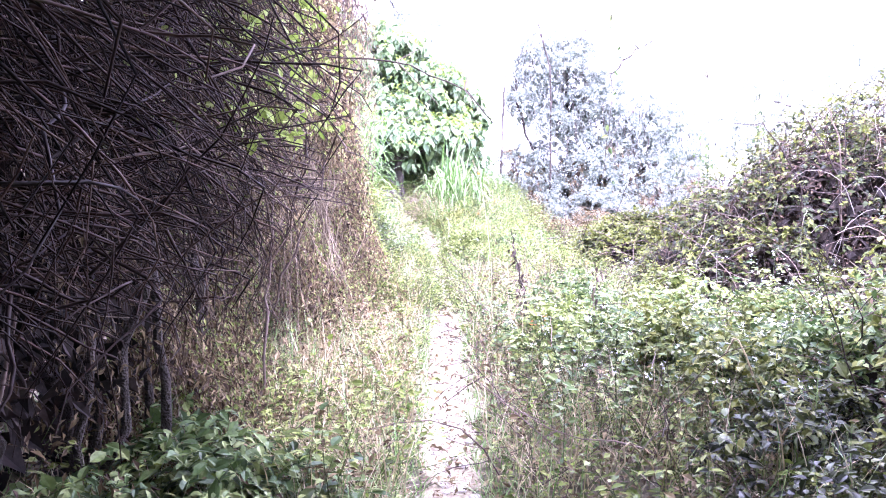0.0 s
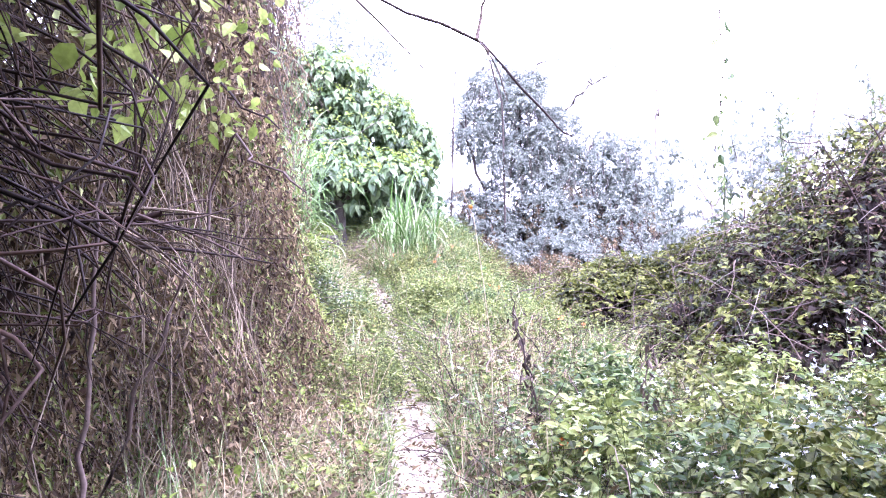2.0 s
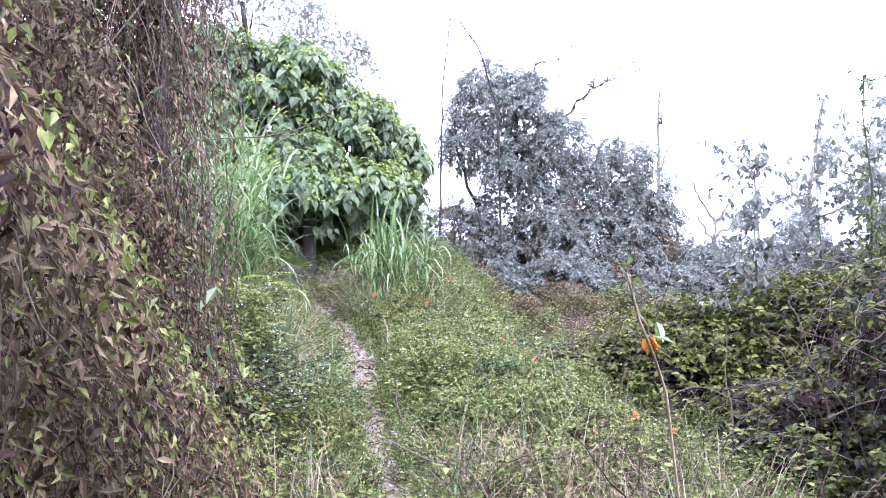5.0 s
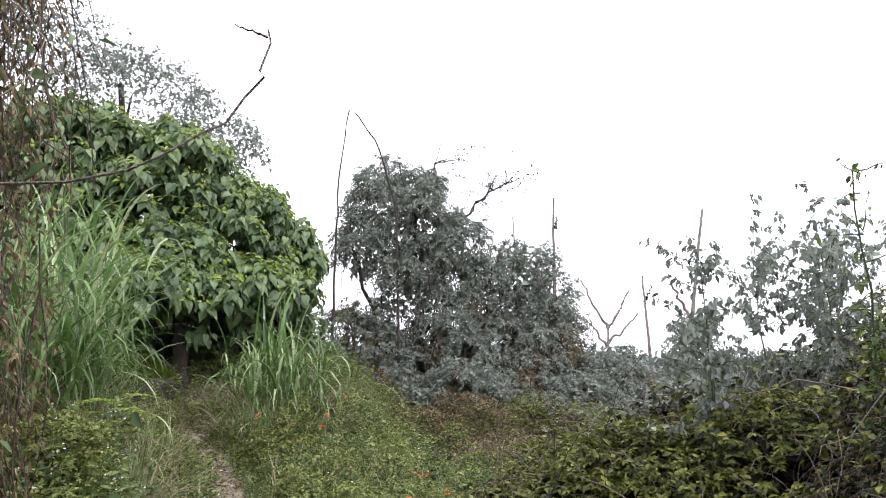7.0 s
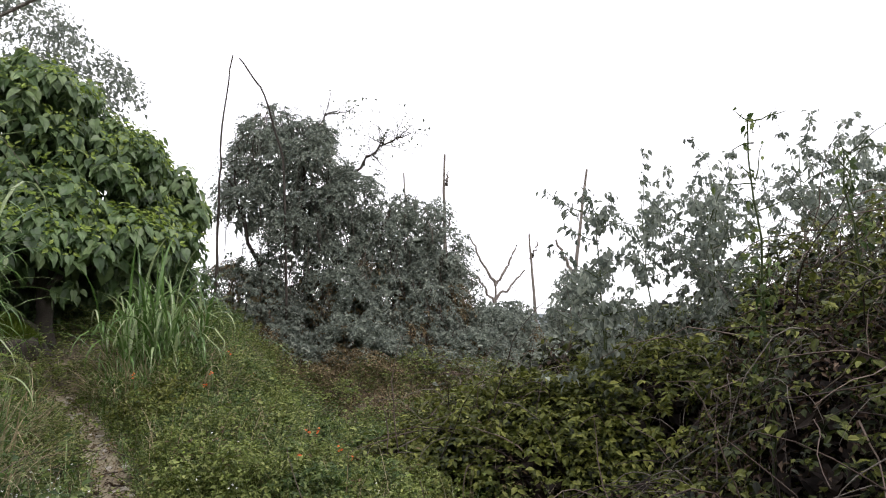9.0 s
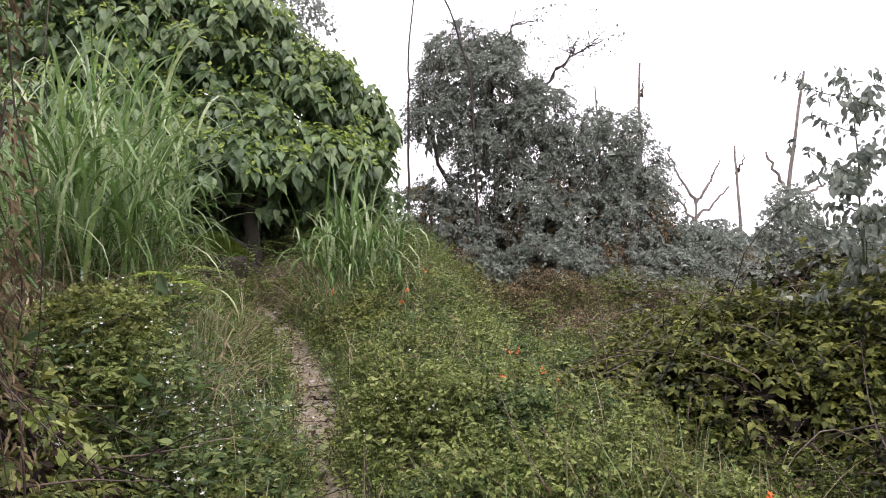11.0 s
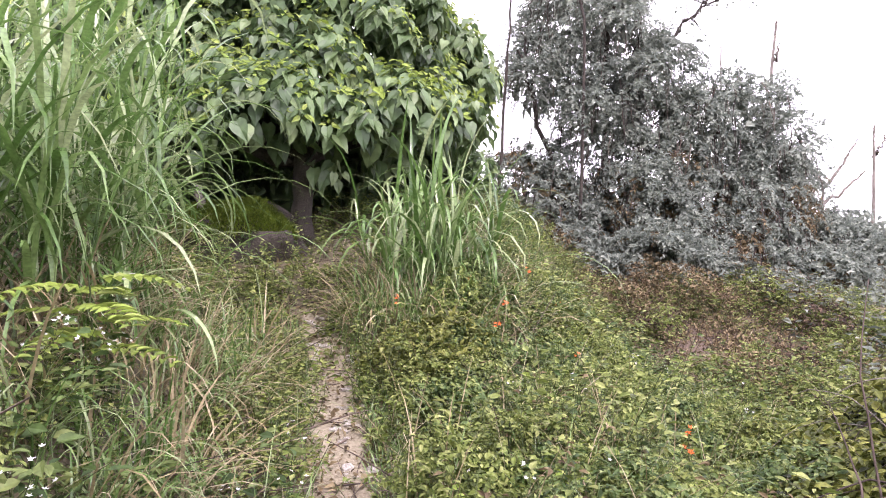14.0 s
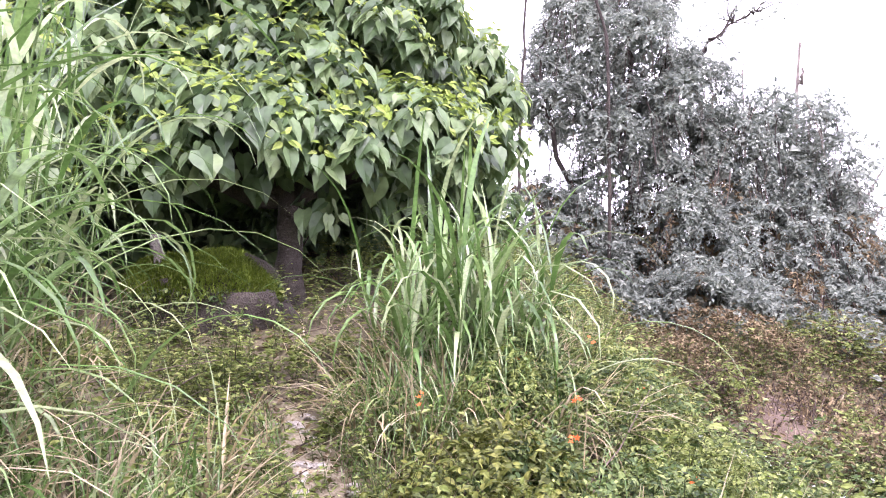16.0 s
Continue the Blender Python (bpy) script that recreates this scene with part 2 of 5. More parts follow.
def wander(start, way, length, m=6, bend=0.35, sag=0.0):
    """Crooked lines from start (N, 3) along way (N, 3), of length (N,)."""
    count = len(start)
    step = length[:, None] / (m - 1)
    d = unit(way)
    out = [start]
    for _ in range(m - 1):
        d = unit(d + rng.normal(0, bend, (count, 3)) + np.array([0, 0, -sag]))
        out.append(out[-1] + d * step)
    return np.stack(out, 1)


def blades(base, heading, length, width, lean, droop, m=7):
    """Grass blades: strips with a fold along the middle that rise and bend over."""
    count = len(base)
    s = np.linspace(0, 1, m)
    ang = lean[:, None] + droop[:, None] * s[None] ** 1.7
    step = length[:, None] / (m - 1)
    out_ = np.cumsum(np.sin(ang) * step, 1) - np.sin(ang[:, :1]) * step
    up = np.cumsum(np.cos(ang) * step, 1) - np.cos(ang[:, :1]) * step
    dirs = np.stack([np.cos(heading), np.sin(heading)], 1)
    side = np.stack([-np.sin(heading), np.cos(heading), np.zeros(count)], 1)
    mid = np.concatenate([dirs[:, None] * out_[..., None], up[..., None]], -1) + base[:, None]
    w = width[:, None] * np.minimum(1, 0.35 + s * 3.0) * (1 - s ** 3) + 0.0006
    left = mid + side[:, None] * w[..., None] / 2 + np.array([0, 0, 0.15]) * w[..., None]
    right = mid - side[:, None] * w[..., None] / 2 + np.array([0, 0, 0.15]) * w[..., None]
    verts = np.stack([left, mid, right], 2).reshape(-1, 3)
    i, j = np.meshgrid(np.arange(m - 1), np.arange(2), indexing="ij")
    quad = np.stack([i * 3 + j, i * 3 + j + 1, i * 3 + 3 + j + 1, i * 3 + 3 + j], -1).reshape(-1, 4)
    return verts, (quad[None] + (np.arange(count) * m * 3)[:, None, None]).reshape(-1, 4)


# ---------------------------------------------------------------- lie of the land
PATH_Y = [-12, 0, 3.6, 5.7, 8.0, 10.2, 11.5, 13.0, 14.0, 15.0, 17.0, 24.0]
PATH_X = [2.0, 0.0, -0.72, -1.20, -1.70, -2.30, -2.68, -3.20, -3.75, -4.5, -6.6, -13.0]
RISE_Y = [-60, -10, 0, 3.2, 4.6, 6.0, 8.0, 10.7, 13.2, 14.5, 15.5, 17, 20, 26, 40, 60, 200, 2000]
RISE_Z = [-0.3, -0.1, 0.0, 0.08, 0.26, 0.38, 0.53, 0.79, 1.06, 1.40, 1.72, 2.0, 2.1, 1.6, 0.5, -0.5, -2.0, -2.0]
DIP_Y = [-60, 6, 8, 11, 14, 17.5, 19.5, 21.5, 24, 30, 40, 60, 200, 2000]
DIP_Z = [-0.3, 0.36, 0.48, 0.50, 0.42, 0.25, 0.85, 1.0, 0.75, 0.5, 0.2, -0.5, -2.0, -2.0]


def path_x(y):
    return np.interp(y, PATH_Y, PATH_X)


def ground(x, y):
    """The height of the land: the path climbs, the bank on its far side falls into a hollow."""
    x, y = np.asarray(x, float), np.asarray(y, float)
    d = x - path_x(y)
    edge = np.interp(y, [6, 8, 11, 13.5, 15, 20], [-0.6, -1.0, -1.9, -2.5, -2.7, -3.0])
    s = np.clip((x - edge) / 1.8, 0, 1)
    s = s * s * (3 - 2 * s)
    h = np.interp(y, RISE_Y, RISE_Z) * (1 - s) + np.interp(y, DIP_Y, DIP_Z) * s
    h = h + np.clip(-d - 0.7, 0, 6) * 0.10 * np.clip((40 - y) / 15, 0, 1) * np.clip((14.5 - y) / 2, 0.2, 1)
    k = np.clip((-d - 0.62) / 0.5, 0, 1)
    h = h + 0.55 * k * k * (3 - 2 * k) * np.clip((y - 8.9) / 0.9, 0, 1) * np.clip((14.2 - y) / 1.2, 0, 1)
    n = np.sin(x * 2.1 + 1.3 * np.sin(y * 1.7)) * np.cos(y * 1.9 + x) * 0.035 + np.sin(x * 6.3 + y * 2) * np.sin(y * 5.1) * 0.012
    return h + n * np.clip(np.abs(d) * 2, 0.15, 1) - 0.03 * np.exp(-((d / 0.17) ** 2))


def on_ground(x, y, lift=0.0):
    return np.stack([x, y, ground(x, y) + lift], -1)


def axis_steps(stops):
    return np.unique(np.concatenate([np.arange(a, b, s) for a, b, s in stops]))


gx = axis_steps([(-2000, -100, 300), (-100, -20, 10), (-20, -7, 1.0), (-7, 5, 0.08), (5, 20, 0.8), (20, 100, 10), (100, 2001, 300)])
gy = axis_steps([(-2000, -60, 300), (-60, -6, 6), (-6, 0, 0.4), (0, 21, 0.09), (21, 45, 0.8), (45, 200, 10), (200, 2001, 300)])
GX, GY = np.meshgrid(gx, gy)
gv = np.stack([GX, GY, ground(GX, GY)], -1).reshape(-1, 3)
i, j = np.meshgrid(np.arange(len(gy) - 1), np.arange(len(gx) - 1), indexing="ij")
w = len(gx)
gf = np.stack([i * w + j, i * w + j + 1, (i + 1) * w + j + 1, (i + 1) * w + j], -1).reshape(-1, 4)
tagged(new("ground", mesh_from("ground", gv, gf, M_GROUND, True)), "dark soil with leaf litter under the weeds", "ground", kind="structure")

# the trodden strip, with an uneven edge
py = np.arange(-3, 14.2, 0.04)
half = 0.16 + 0.03 * np.sin(py * 3.1) + 0.02 * np.sin(py * 9.7 + 1) + 0.07 * np.clip((7 - py) / 6, 0, 1) - 0.12 * np.clip((py - 13.6) / 0.6, 0, 1)
cols = np.linspace(-1, 1, 9)
PX = path_x(py)[:, None] + cols[None] * half[:, None] + (np.abs(cols) > 0.9) * rng.normal(0, 0.045, (len(py), 9))
PY = np.repeat(py[:, None], 9, 1)
pv = np.stack([PX, PY, ground(PX, PY) + 0.012 - 0.02 * (np.abs(cols) > 0.9)], -1).reshape(-1, 3)
i, j = np.meshgrid(np.arange(len(py) - 1), np.arange(8), indexing="ij")
pf = np.stack([i * 9 + j, i * 9 + j + 1, (i + 1) * 9 + j + 1, (i + 1) * 9 + j], -1).reshape(-1, 4)
footpath = tagged(new("footpath", mesh_from("footpath", pv, pf, M_PATH, True)), "narrow trodden path of pale dry earth", "path", kind="structure")


# ---------------------------------------------------------------- plants
def shell(blobs, count, inner=0.82, outer=1.06, low=-0.25):
    """Places near the skins of overlapping ellipsoids, with the outward way; those deep inside another one are left out."""
    b = np.array(blobs, float)
    weight = (b[:, 3] * b[:, 4] * b[:, 5]) ** 0.667
    which = rng.choice(len(b), int(count * 1.6), p=weight / weight.sum())
    d = unit(rng.normal(size=(len(which), 3)))
    d[:, 2] = np.where(d[:, 2] < low, -d[:, 2], d[:, 2])
    lump = 1 + 0.10 * np.sin(d[:, 0] * 7 + which) * np.sin(d[:, 2] * 6 + 2 * which) * np.cos(d[:, 1] * 8)
    at = b[which, :3] + d * b[which, 3:6] * (rng.uniform(inner, outer, len(which)) * lump)[:, None]
    keep = np.ones(len(which), bool)
    for k in range(len(b)):
        q = (((at - b[k, :3]) / b[k, 3:6]) ** 2).sum(1)
        keep &= (q > 0.5) | (which == k)
    keep &= at[:, 2] > ground(at[:, 0], at[:, 1]) + 0.02
    at, d = at[keep][:count], unit(d / b[which, 3:6])[keep][:count]
    return at, d


def lumpy(blobs, count, size, seed):
    """The ellipsoids with many smaller ones on their upper skins, for an uneven outline."""
    r = np.random.default_rng(seed)
    b = np.array(blobs, float)
    which = r.integers(0, len(b), count)
    d = r.normal(size=(count, 3))
    d /= np.linalg.norm(d, axis=1, keepdims=True)
    d[:, 2] = np.abs(d[:, 2]) - 0.25
    at = b[which, :3] + d * b[which, 3:6] * 0.92
    s = size * r.uniform(0.5, 1.2, (count, 1)) * np.array([[1.0, 1.0, 0.85]])
    return np.concatenate([b, np.concatenate([at, s], 1)])


def leaf_turns(d, hang=0.5, loose=0.7):
    n = len(d)
    normal = unit(d + np.array([0, 0, 0.5]) + rng.normal(0, loose, (n, 3)))
    tip = d * 0.5 + np.array([0, 0, -hang]) + rng.normal(0, 0.6, (n, 3))
    tip = tip - normal * (tip * normal).sum(1, keepdims=True) * 0.8
    return turn_to(tip, normal)


def leaf_mesh(name, mat, at, d, size, kind=LEAF, aspect=0.55, hang=0.5, loose=0.7):
    s = size * rng.uniform(0.5, 1.35, len(at))
    return mesh_from(name, *scatter(kind, at, leaf_turns(d, hang, loose), np.stack([s * aspect / 1.0, s, s], 1)), mat)


def twig_mesh(name, mat, at, way, length, r=0.006, m=6, bend=0.3, sag=0.05, sides=4):
    line = wander(at, way, length, m, bend, sag)
    return mesh_from(name, *tubes(line, r * rng.uniform(0.5, 1.6, len(at))[:, None] * np.linspace(1, 0.35, m)[None], sides), mat, True)


def split_tubes(single, joined, line, radii, mat, owner, singles, sides=4):
    """The first few stems each as a part of its own, the rest joined."""
    for k in range(singles):
        part(single, mesh_from(single, *tubes(line[k : k + 1], radii[k : k + 1], sides), mat, True), owner)
    part(joined, mesh_from(joined, *tubes(line[singles:], radii[singles:], sides), mat, True), owner)


def spread(count, x0, x1, y0, y1, clear=0.2):
    """Random places on the ground in a stretch, off the footpath."""
    x, y = rng.uniform(x0, x1, count * 2), rng.uniform(y0, y1, count * 2)
    ok = np.abs(x - path_x(y)) > clear + rng.uniform(-0.03, 0.08, count * 2)
    return x[ok][:count], y[ok][:count]


def off_slope(x, y):
    """Drops most places on the bare brown slope beyond the hollow."""
    bare_ = (y > 15.0) & (x > -1.25 - 0.1 * (y - 15)) & (x < 1.9)
    ok = ~bare_ | (rng.random(len(x)) < 0.2)
    return x[ok], y[ok]


def herbs(owner, x, y, height, leaves, size, mat, kind=LEAF, aspect=0.5, stem=True, radius=0.6):
    """Low weeds: thin stems with leaves all the way up."""
    patch = np.sin(x * 3.3 + 2 * np.sin(y * 1.1)) * np.sin(y * 2.7 + 1.5 * np.sin(x * 1.9))
    keep = rng.random(len(x)) < 0.75 + 0.5 * patch
    x, y, height = x[keep], y[keep], (height * (1 + 0.45 * patch))[keep]
    n = len(x)
    base = on_ground(x, y, -0.01)
    way = rng.normal(0, 0.35, (n, 3)) + np.array([0, 0, 1.0])
    line = wander(base, way, height, 4, 0.2)
    if stem:
        part("stems", mesh_from("stems", *tubes(line, 0.003 * np.array([1, 0.8, 0.6, 0.3])[None].repeat(n, 0), 3), M_STEM), owner)
    who = np.repeat(np.arange(n), leaves)
    f = rng.uniform(0.15, 1.0, len(who)) * 3
    k = np.minimum(f.astype(int), 2)
    at = line[who, k] + (line[who, k + 1] - line[who, k]) * (f - k)[:, None]
    ang = rng.uniform(0, 2 * math.pi, len(who))
    d = np.stack([np.cos(ang), np.sin(ang), rng.uniform(-0.2, 0.5, len(who))], 1)
    at = at + d * (size * radius * rng.uniform(0.1, 1, len(who)))[:, None]
    s = size * rng.uniform(0.5, 1.3, len(who))
    normal = np.array([0, 0, 1.0]) + rng.normal(0, 0.4, (len(who), 3))
    part("leaves", mesh_from("leaves", *scatter(kind, at, turn_to(d, normal), np.stack([s * aspect, s, s], 1)), mat), owner)
    return line[:, -1]


def spray_mesh(name, mat, at, d, count, length, size, kind=OVAL, aspect=0.55, sag=0.8):
    """Leafy shoots: from each place a short arching shoot with leaves in two rows, their upper faces to the sky."""
    n = len(at)
    way = unit(d + np.array([0, 0, 0.25]) + rng.normal(0, 0.45, (n, 3)))
    ln = length * rng.uniform(0.5, 1.4, n)
    who = np.repeat(np.arange(n), count)
    f = np.tile((np.arange(count) + 0.5) / count, n)
    place = at[who] + way[who] * (ln[who] * f)[:, None] - np.array([0, 0, 1.0]) * (ln[who] * sag * f ** 2)[:, None]
    along = unit(way[who] - np.array([0, 0, 1.0]) * (2 * sag * f)[:, None])
    side = unit(np.cross(along, np.array([0.01, 0.02, 1.0]))) * np.where(np.tile(np.arange(count), n) % 2, 1.0, -1.0)[:, None]
    tip = side * 0.9 + along * 0.7 + rng.normal(0, 0.45, (len(who), 3)) + np.array([0, 0, -0.25])
    normal = np.array([0, 0, 1.0]) + d[who] * 0.5 + rng.normal(0, 0.45, (len(who), 3))
    s = size * rng.uniform(0.55, 1.3, len(who)) * (1.15 - 0.5 * f)
    return mesh_from(name, *scatter(kind, place, turn_to(tip, normal), np.stack([s * aspect, s, s], 1)), mat)


def rosettes(at, d, count, size, hang):
    """Rings of drooping leaves round the end of each shoot: places, tips and normals."""
    who = np.repeat(np.arange(len(at)), count)
    ang = np.tile(np.arange(count) * 2.4, len(at)) + rng.normal(0, 0.4, len(who))
    axis = unit(d + np.array([0, 0, 0.55]))[who]
    a = unit(np.cross(axis, np.array([0.3, 0.1, 1.0])))
    b = np.cross(axis, a)
    out = a * np.cos(ang)[:, None] + b * np.sin(ang)[:, None]
    rank = np.tile(np.arange(count) / count, len(at))[:, None]
    place = at[who] + out * size * 0.45 - axis * rank * size * 1.6 + rng.normal(0, size * 0.15, (len(who), 3))
    tip = out * 0.9 + np.array([0, 0, -hang]) + d[who] * 0.3 + rng.normal(0, 0.2, (len(who), 3))
    normal = out * 0.5 + axis * 0.9 + rng.normal(0, 0.2, (len(who), 3))
    return place, tip, normal


def bramble_mound(label, blobs, leaves, size, brown=0.25, twigs=150, tips=0.05, mat=None, seed=1, bare=0):
    """A mound of scrambling vines: dry stems and near-black shade filler inside, a skin of small leaves outside."""
    blobs = lumpy(blobs, 16 * len(blobs), 0.34, seed)
    cx, cy = blobs[0][0], blobs[0][1]
    root = thing("bramble_mound", label, "bush", (cx, cy, float(ground(cx, cy))), "bramble mounds")
    at, d = shell(blobs, leaves // 6, 0.72, 1.02, -0.1)
    hole = np.sin(at[:, 0] * 4.3 + at[:, 2] * 3.1 + seed) * np.sin(at[:, 1] * 3.7 - at[:, 2] * 4.1) > 0.3
    hole |= (at[:, 2] < ground(at[:, 0], at[:, 1]) + 0.4) & (d[:, 2] < 0.3) & (rng.random(len(at)) < 0.8)
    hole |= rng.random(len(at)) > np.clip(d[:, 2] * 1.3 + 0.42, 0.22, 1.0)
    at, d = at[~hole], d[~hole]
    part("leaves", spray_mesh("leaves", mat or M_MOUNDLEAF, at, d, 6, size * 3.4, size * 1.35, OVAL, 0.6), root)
    # inner leaves near black: the mound's inside shade as leaf colour
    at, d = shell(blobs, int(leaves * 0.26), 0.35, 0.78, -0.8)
    part("inner_leaves", leaf_mesh("inner_leaves", M_SHADELEAF, at, d, size * 2.6, LEAF, 0.8), root)
    at, d = shell(blobs, int(leaves * brown), 0.72, 1.0, -0.7)
    part("withered_leaves", leaf_mesh("withered_leaves", M_RUSTLEAF, at, d, size * 0.9, LEAF, 0.5), root)
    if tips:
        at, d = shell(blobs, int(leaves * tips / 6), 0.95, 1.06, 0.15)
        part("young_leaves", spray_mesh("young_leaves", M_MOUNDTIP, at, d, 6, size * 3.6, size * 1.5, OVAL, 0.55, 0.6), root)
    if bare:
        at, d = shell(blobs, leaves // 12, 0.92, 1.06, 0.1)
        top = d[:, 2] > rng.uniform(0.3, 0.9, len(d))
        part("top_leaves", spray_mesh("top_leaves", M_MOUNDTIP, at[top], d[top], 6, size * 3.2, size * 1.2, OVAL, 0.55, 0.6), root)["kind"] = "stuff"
        at, d = shell(blobs, bare, 0.9, 1.05, -0.3)
        way = np.cross(d, rng.normal(size=d.shape)) + d * 0.5 + np.array([0, 0, 0.5])
        line = wander(at, way, rng.uniform(0.3, 1.0, len(at)), 9, 0.14, 0.3)
        split_tubes("dead_cane", "dead_canes", line, 0.0036 * rng.uniform(0.5, 1.5, len(at))[:, None] * np.linspace(1, 0.4, 9)[None], M_DEADWOOD, root, min(300, len(at) - 8))
    at, d = shell(blobs, twigs, 0.75, 1.05, -0.6)
    way = np.cross(d, rng.normal(size=d.shape)) + d * 0.35 + np.array([0, 0, 0.2])
    near = np.argsort(at[:, 1])
    line = wander(at[near], way[near], rng.uniform(0.3, 1.3, len(at)), 8, 0.16, 0.12)
    split_tubes("cane", "stems", line, 0.0042 * rng.uniform(0.5, 1.6, len(at))[:, None] * np.linspace(1, 0.35, 8)[None], M_TWIG, root, min(120, twigs // 4))
    return root


def sapling(label, x, y, top, leaves, size, mat, spread_=0.3, kind=OVAL):
    """A thin upright stem with side shoots and drooping leaves."""
    z = float(ground(x, y))
    root = thing("sapling", label, "sapling", (x, y, z), "saplings")
    part("stem", mesh_from("stem", *one_tube([(x, y, z - 0.02), (x + 0.03, y, (z + top) / 2), (x - 0.02, y + 0.02, top)], 0.014, 0.004, 6, 0.012), M_STEM, True), root)
    n = 40
    start = np.stack([np.full(n, x), np.full(n, y), rng.uniform(z + (top - z) * 0.3, top, n)], 1)
    way = rng.normal(size=(n, 3)) * np.array([1, 1, 0.3]) + np.array([0, 0, 0.5])
    shoot = wander(start, way, rng.uniform(0.4, 1.2, n) * spread_, 5, 0.2)
    part("twigs", mesh_from("twigs", *tubes(shoot, np.linspace(0.005, 0.002, 5)[None].repeat(n, 0), 4), M_STEM, True), root)
    leaves = int(leaves * 8)
    who = rng.integers(0, n, leaves)
    at = shoot[who, rng.integers(1, 5, leaves)] + rng.normal(0, size * 0.35, (leaves, 3))
    d = unit(at - np.array([x, y, 0]) * np.array([1, 1, 0]) - at * np.array([0, 0, 1])) + rng.normal(0, 0.3, (leaves, 3))
    part("leaves", leaf_mesh("leaves", mat, at, d, size, kind, 0.55, 0.9, 0.5), root)
    return root


# ---------------------------------------------------------------- right side: mounds of brambles
bramble_mound("low rounded bramble mound with yellow-green leaves over dark stems", [
    (0.75, 11.9, 0.5, 1.3, 1.1, 0.95), (-0.15, 12.0, 0.45, 0.75, 0.75, 0.65), (1.7, 11.7, 0.6, 1.2, 1.1, 1.15), (0.6, 12.9, 0.5, 1.1, 0.9, 0.85)], 40000, 0.048, 0.2, 400, 0.8, None, 1, 200)
bramble_mound("tall dark bramble mound of tangled vines and withered leaves", [
    (1.75, 9.4, 0.6, 1.1, 1.1, 1.55), (2.6, 9.0, 0.7, 1.5, 1.4, 2.05), (3.6, 9.4, 0.9, 1.8, 1.6, 2.3), (2.8, 10.6, 0.9, 1.3, 1.2, 1.8), (1.0, 9.7, 0.35, 0.6, 0.8, 0.75), (1.6, 8.2, 0.4, 0.8, 0.7, 1.0)], 40000, 0.046, 0.9, 1000, 0.08, None, 2, 320)
bramble_mound("hazy scrub mound with mixed green leaves behind brambles", [
    (3.6, 13.2, 0.8, 1.9, 1.6, 1.5), (5.2, 13.8, 0.9, 2.0, 1.8, 1.9), (2.0, 14.2, 0.6, 1.3, 1.2, 1.2), (7.5, 14.5, 0.8, 2.5, 2.0, 2.0)], 24000, 0.09, 0.2, 300, 0.10, None, 3)
bramble_mound("roadside scrub with grey-green leaves and thin dry stalks", [
    (1.9, 4.6, 0.1, 0.75, 1.0, 1.15), (2.4, 5.9, 0.2, 0.9, 0.9, 1.2), (2.3, 3.4, 0.0, 0.8, 0.9, 1.3), (2.9, 2.0, 0.0, 0.9, 1.2, 1.5), (1.5, 3.2, 0.05, 0.5, 0.6, 0.8), (1.8, 2.4, 0.0, 0.5, 0.6, 0.85), (1.45, 4.3, 0.0, 0.45, 0.6, 0.7)], 26000, 0.05, 0.3, 600, 0.35, M_HERB_BLUE, 4)

bramble_mound("low yellowing shrub with withered leaves at the thicket end", [(-3.15, 8.95, 0.75, 0.35, 0.4, 0.6), (-3.4, 9.35, 0.8, 0.4, 0.4, 0.7), (-3.1, 8.6, 0.7, 0.3, 0.3, 0.8)], 9000, 0.04, 0.9, 160, 0.2, M_HERB, 7)

# ---------------------------------------------------------------- left side: wall of dry hanging vines
WALL_Y = [-2.0, 0.0, 2.0, 3.75, 6.2, 8.45]
WALL_X = [-0.75, -1.05, -1.50, -1.80, -2.30, -2.85]


def wall_x(y):
    return np.interp(y, WALL_Y, WALL_X)


wall = thing("dry_vine_thicket", "tall wall of dry brown hanging vines with withered leaves", "thicket", (-2.2, 4.0, float(ground(-2.2, 4.0))))
n = 2300
y = rng.uniform(-1.5, 8.45, n)
top = 3.0 + 0.7 * np.sin(y * 1.3) + rng.uniform(0, 1.2, n) + np.clip(y - 6, 0, 3) * 0.25 - 1.9 * np.exp(-(((y - 6.0) / 1.0) ** 2))
z1 = ground(wall_x(y), y) + rng.uniform(0.2, 1, n) ** 0.7 * top
depth = rng.uniform(0, 1, n) ** 1.6 * 1.1
bulge = 0.25 * np.sin(z1 * 1.4 + y) - 0.12
strand = np.stack([wall_x(y) - depth + bulge, y, z1], 1)
way = np.stack([rng.normal(0.02, 0.16, n), rng.normal(0, 0.22, n), -np.ones(n)], 1)
length = np.minimum(rng.uniform(0.4, 1.6, n), z1 - ground(strand[:, 0], y) - 0.02)
line = wander(strand, way, np.maximum(length, 0.1), 8, 0.24, 0.12)
line[..., 0] = np.minimum(line[..., 0], wall_x(line[..., 1]) + 0.12 + 0.1 * np.sin(line[..., 2] * 5 + line[..., 1] * 3))
line[..., 1] = np.minimum(line[..., 1], 8.6)
line = line[np.argsort(depth)]
line = line[(line[:, 0, 1] > 3.0) | (line[..., 2].min(1) > 0.75)]
n = len(line)
split_tubes("hanging_vine", "hanging_stems", line, 0.0028 * rng.uniform(0.5, 1.6, n)[:, None] * np.linspace(1, 0.4, 8)[None], M_VINE, wall, 300)
n = 108000
y = rng.uniform(-1.5, 8.5, n)
y = np.where((y < 3.0) & (rng.random(n) < 0.85), rng.uniform(3.0, 8.5, n), y)
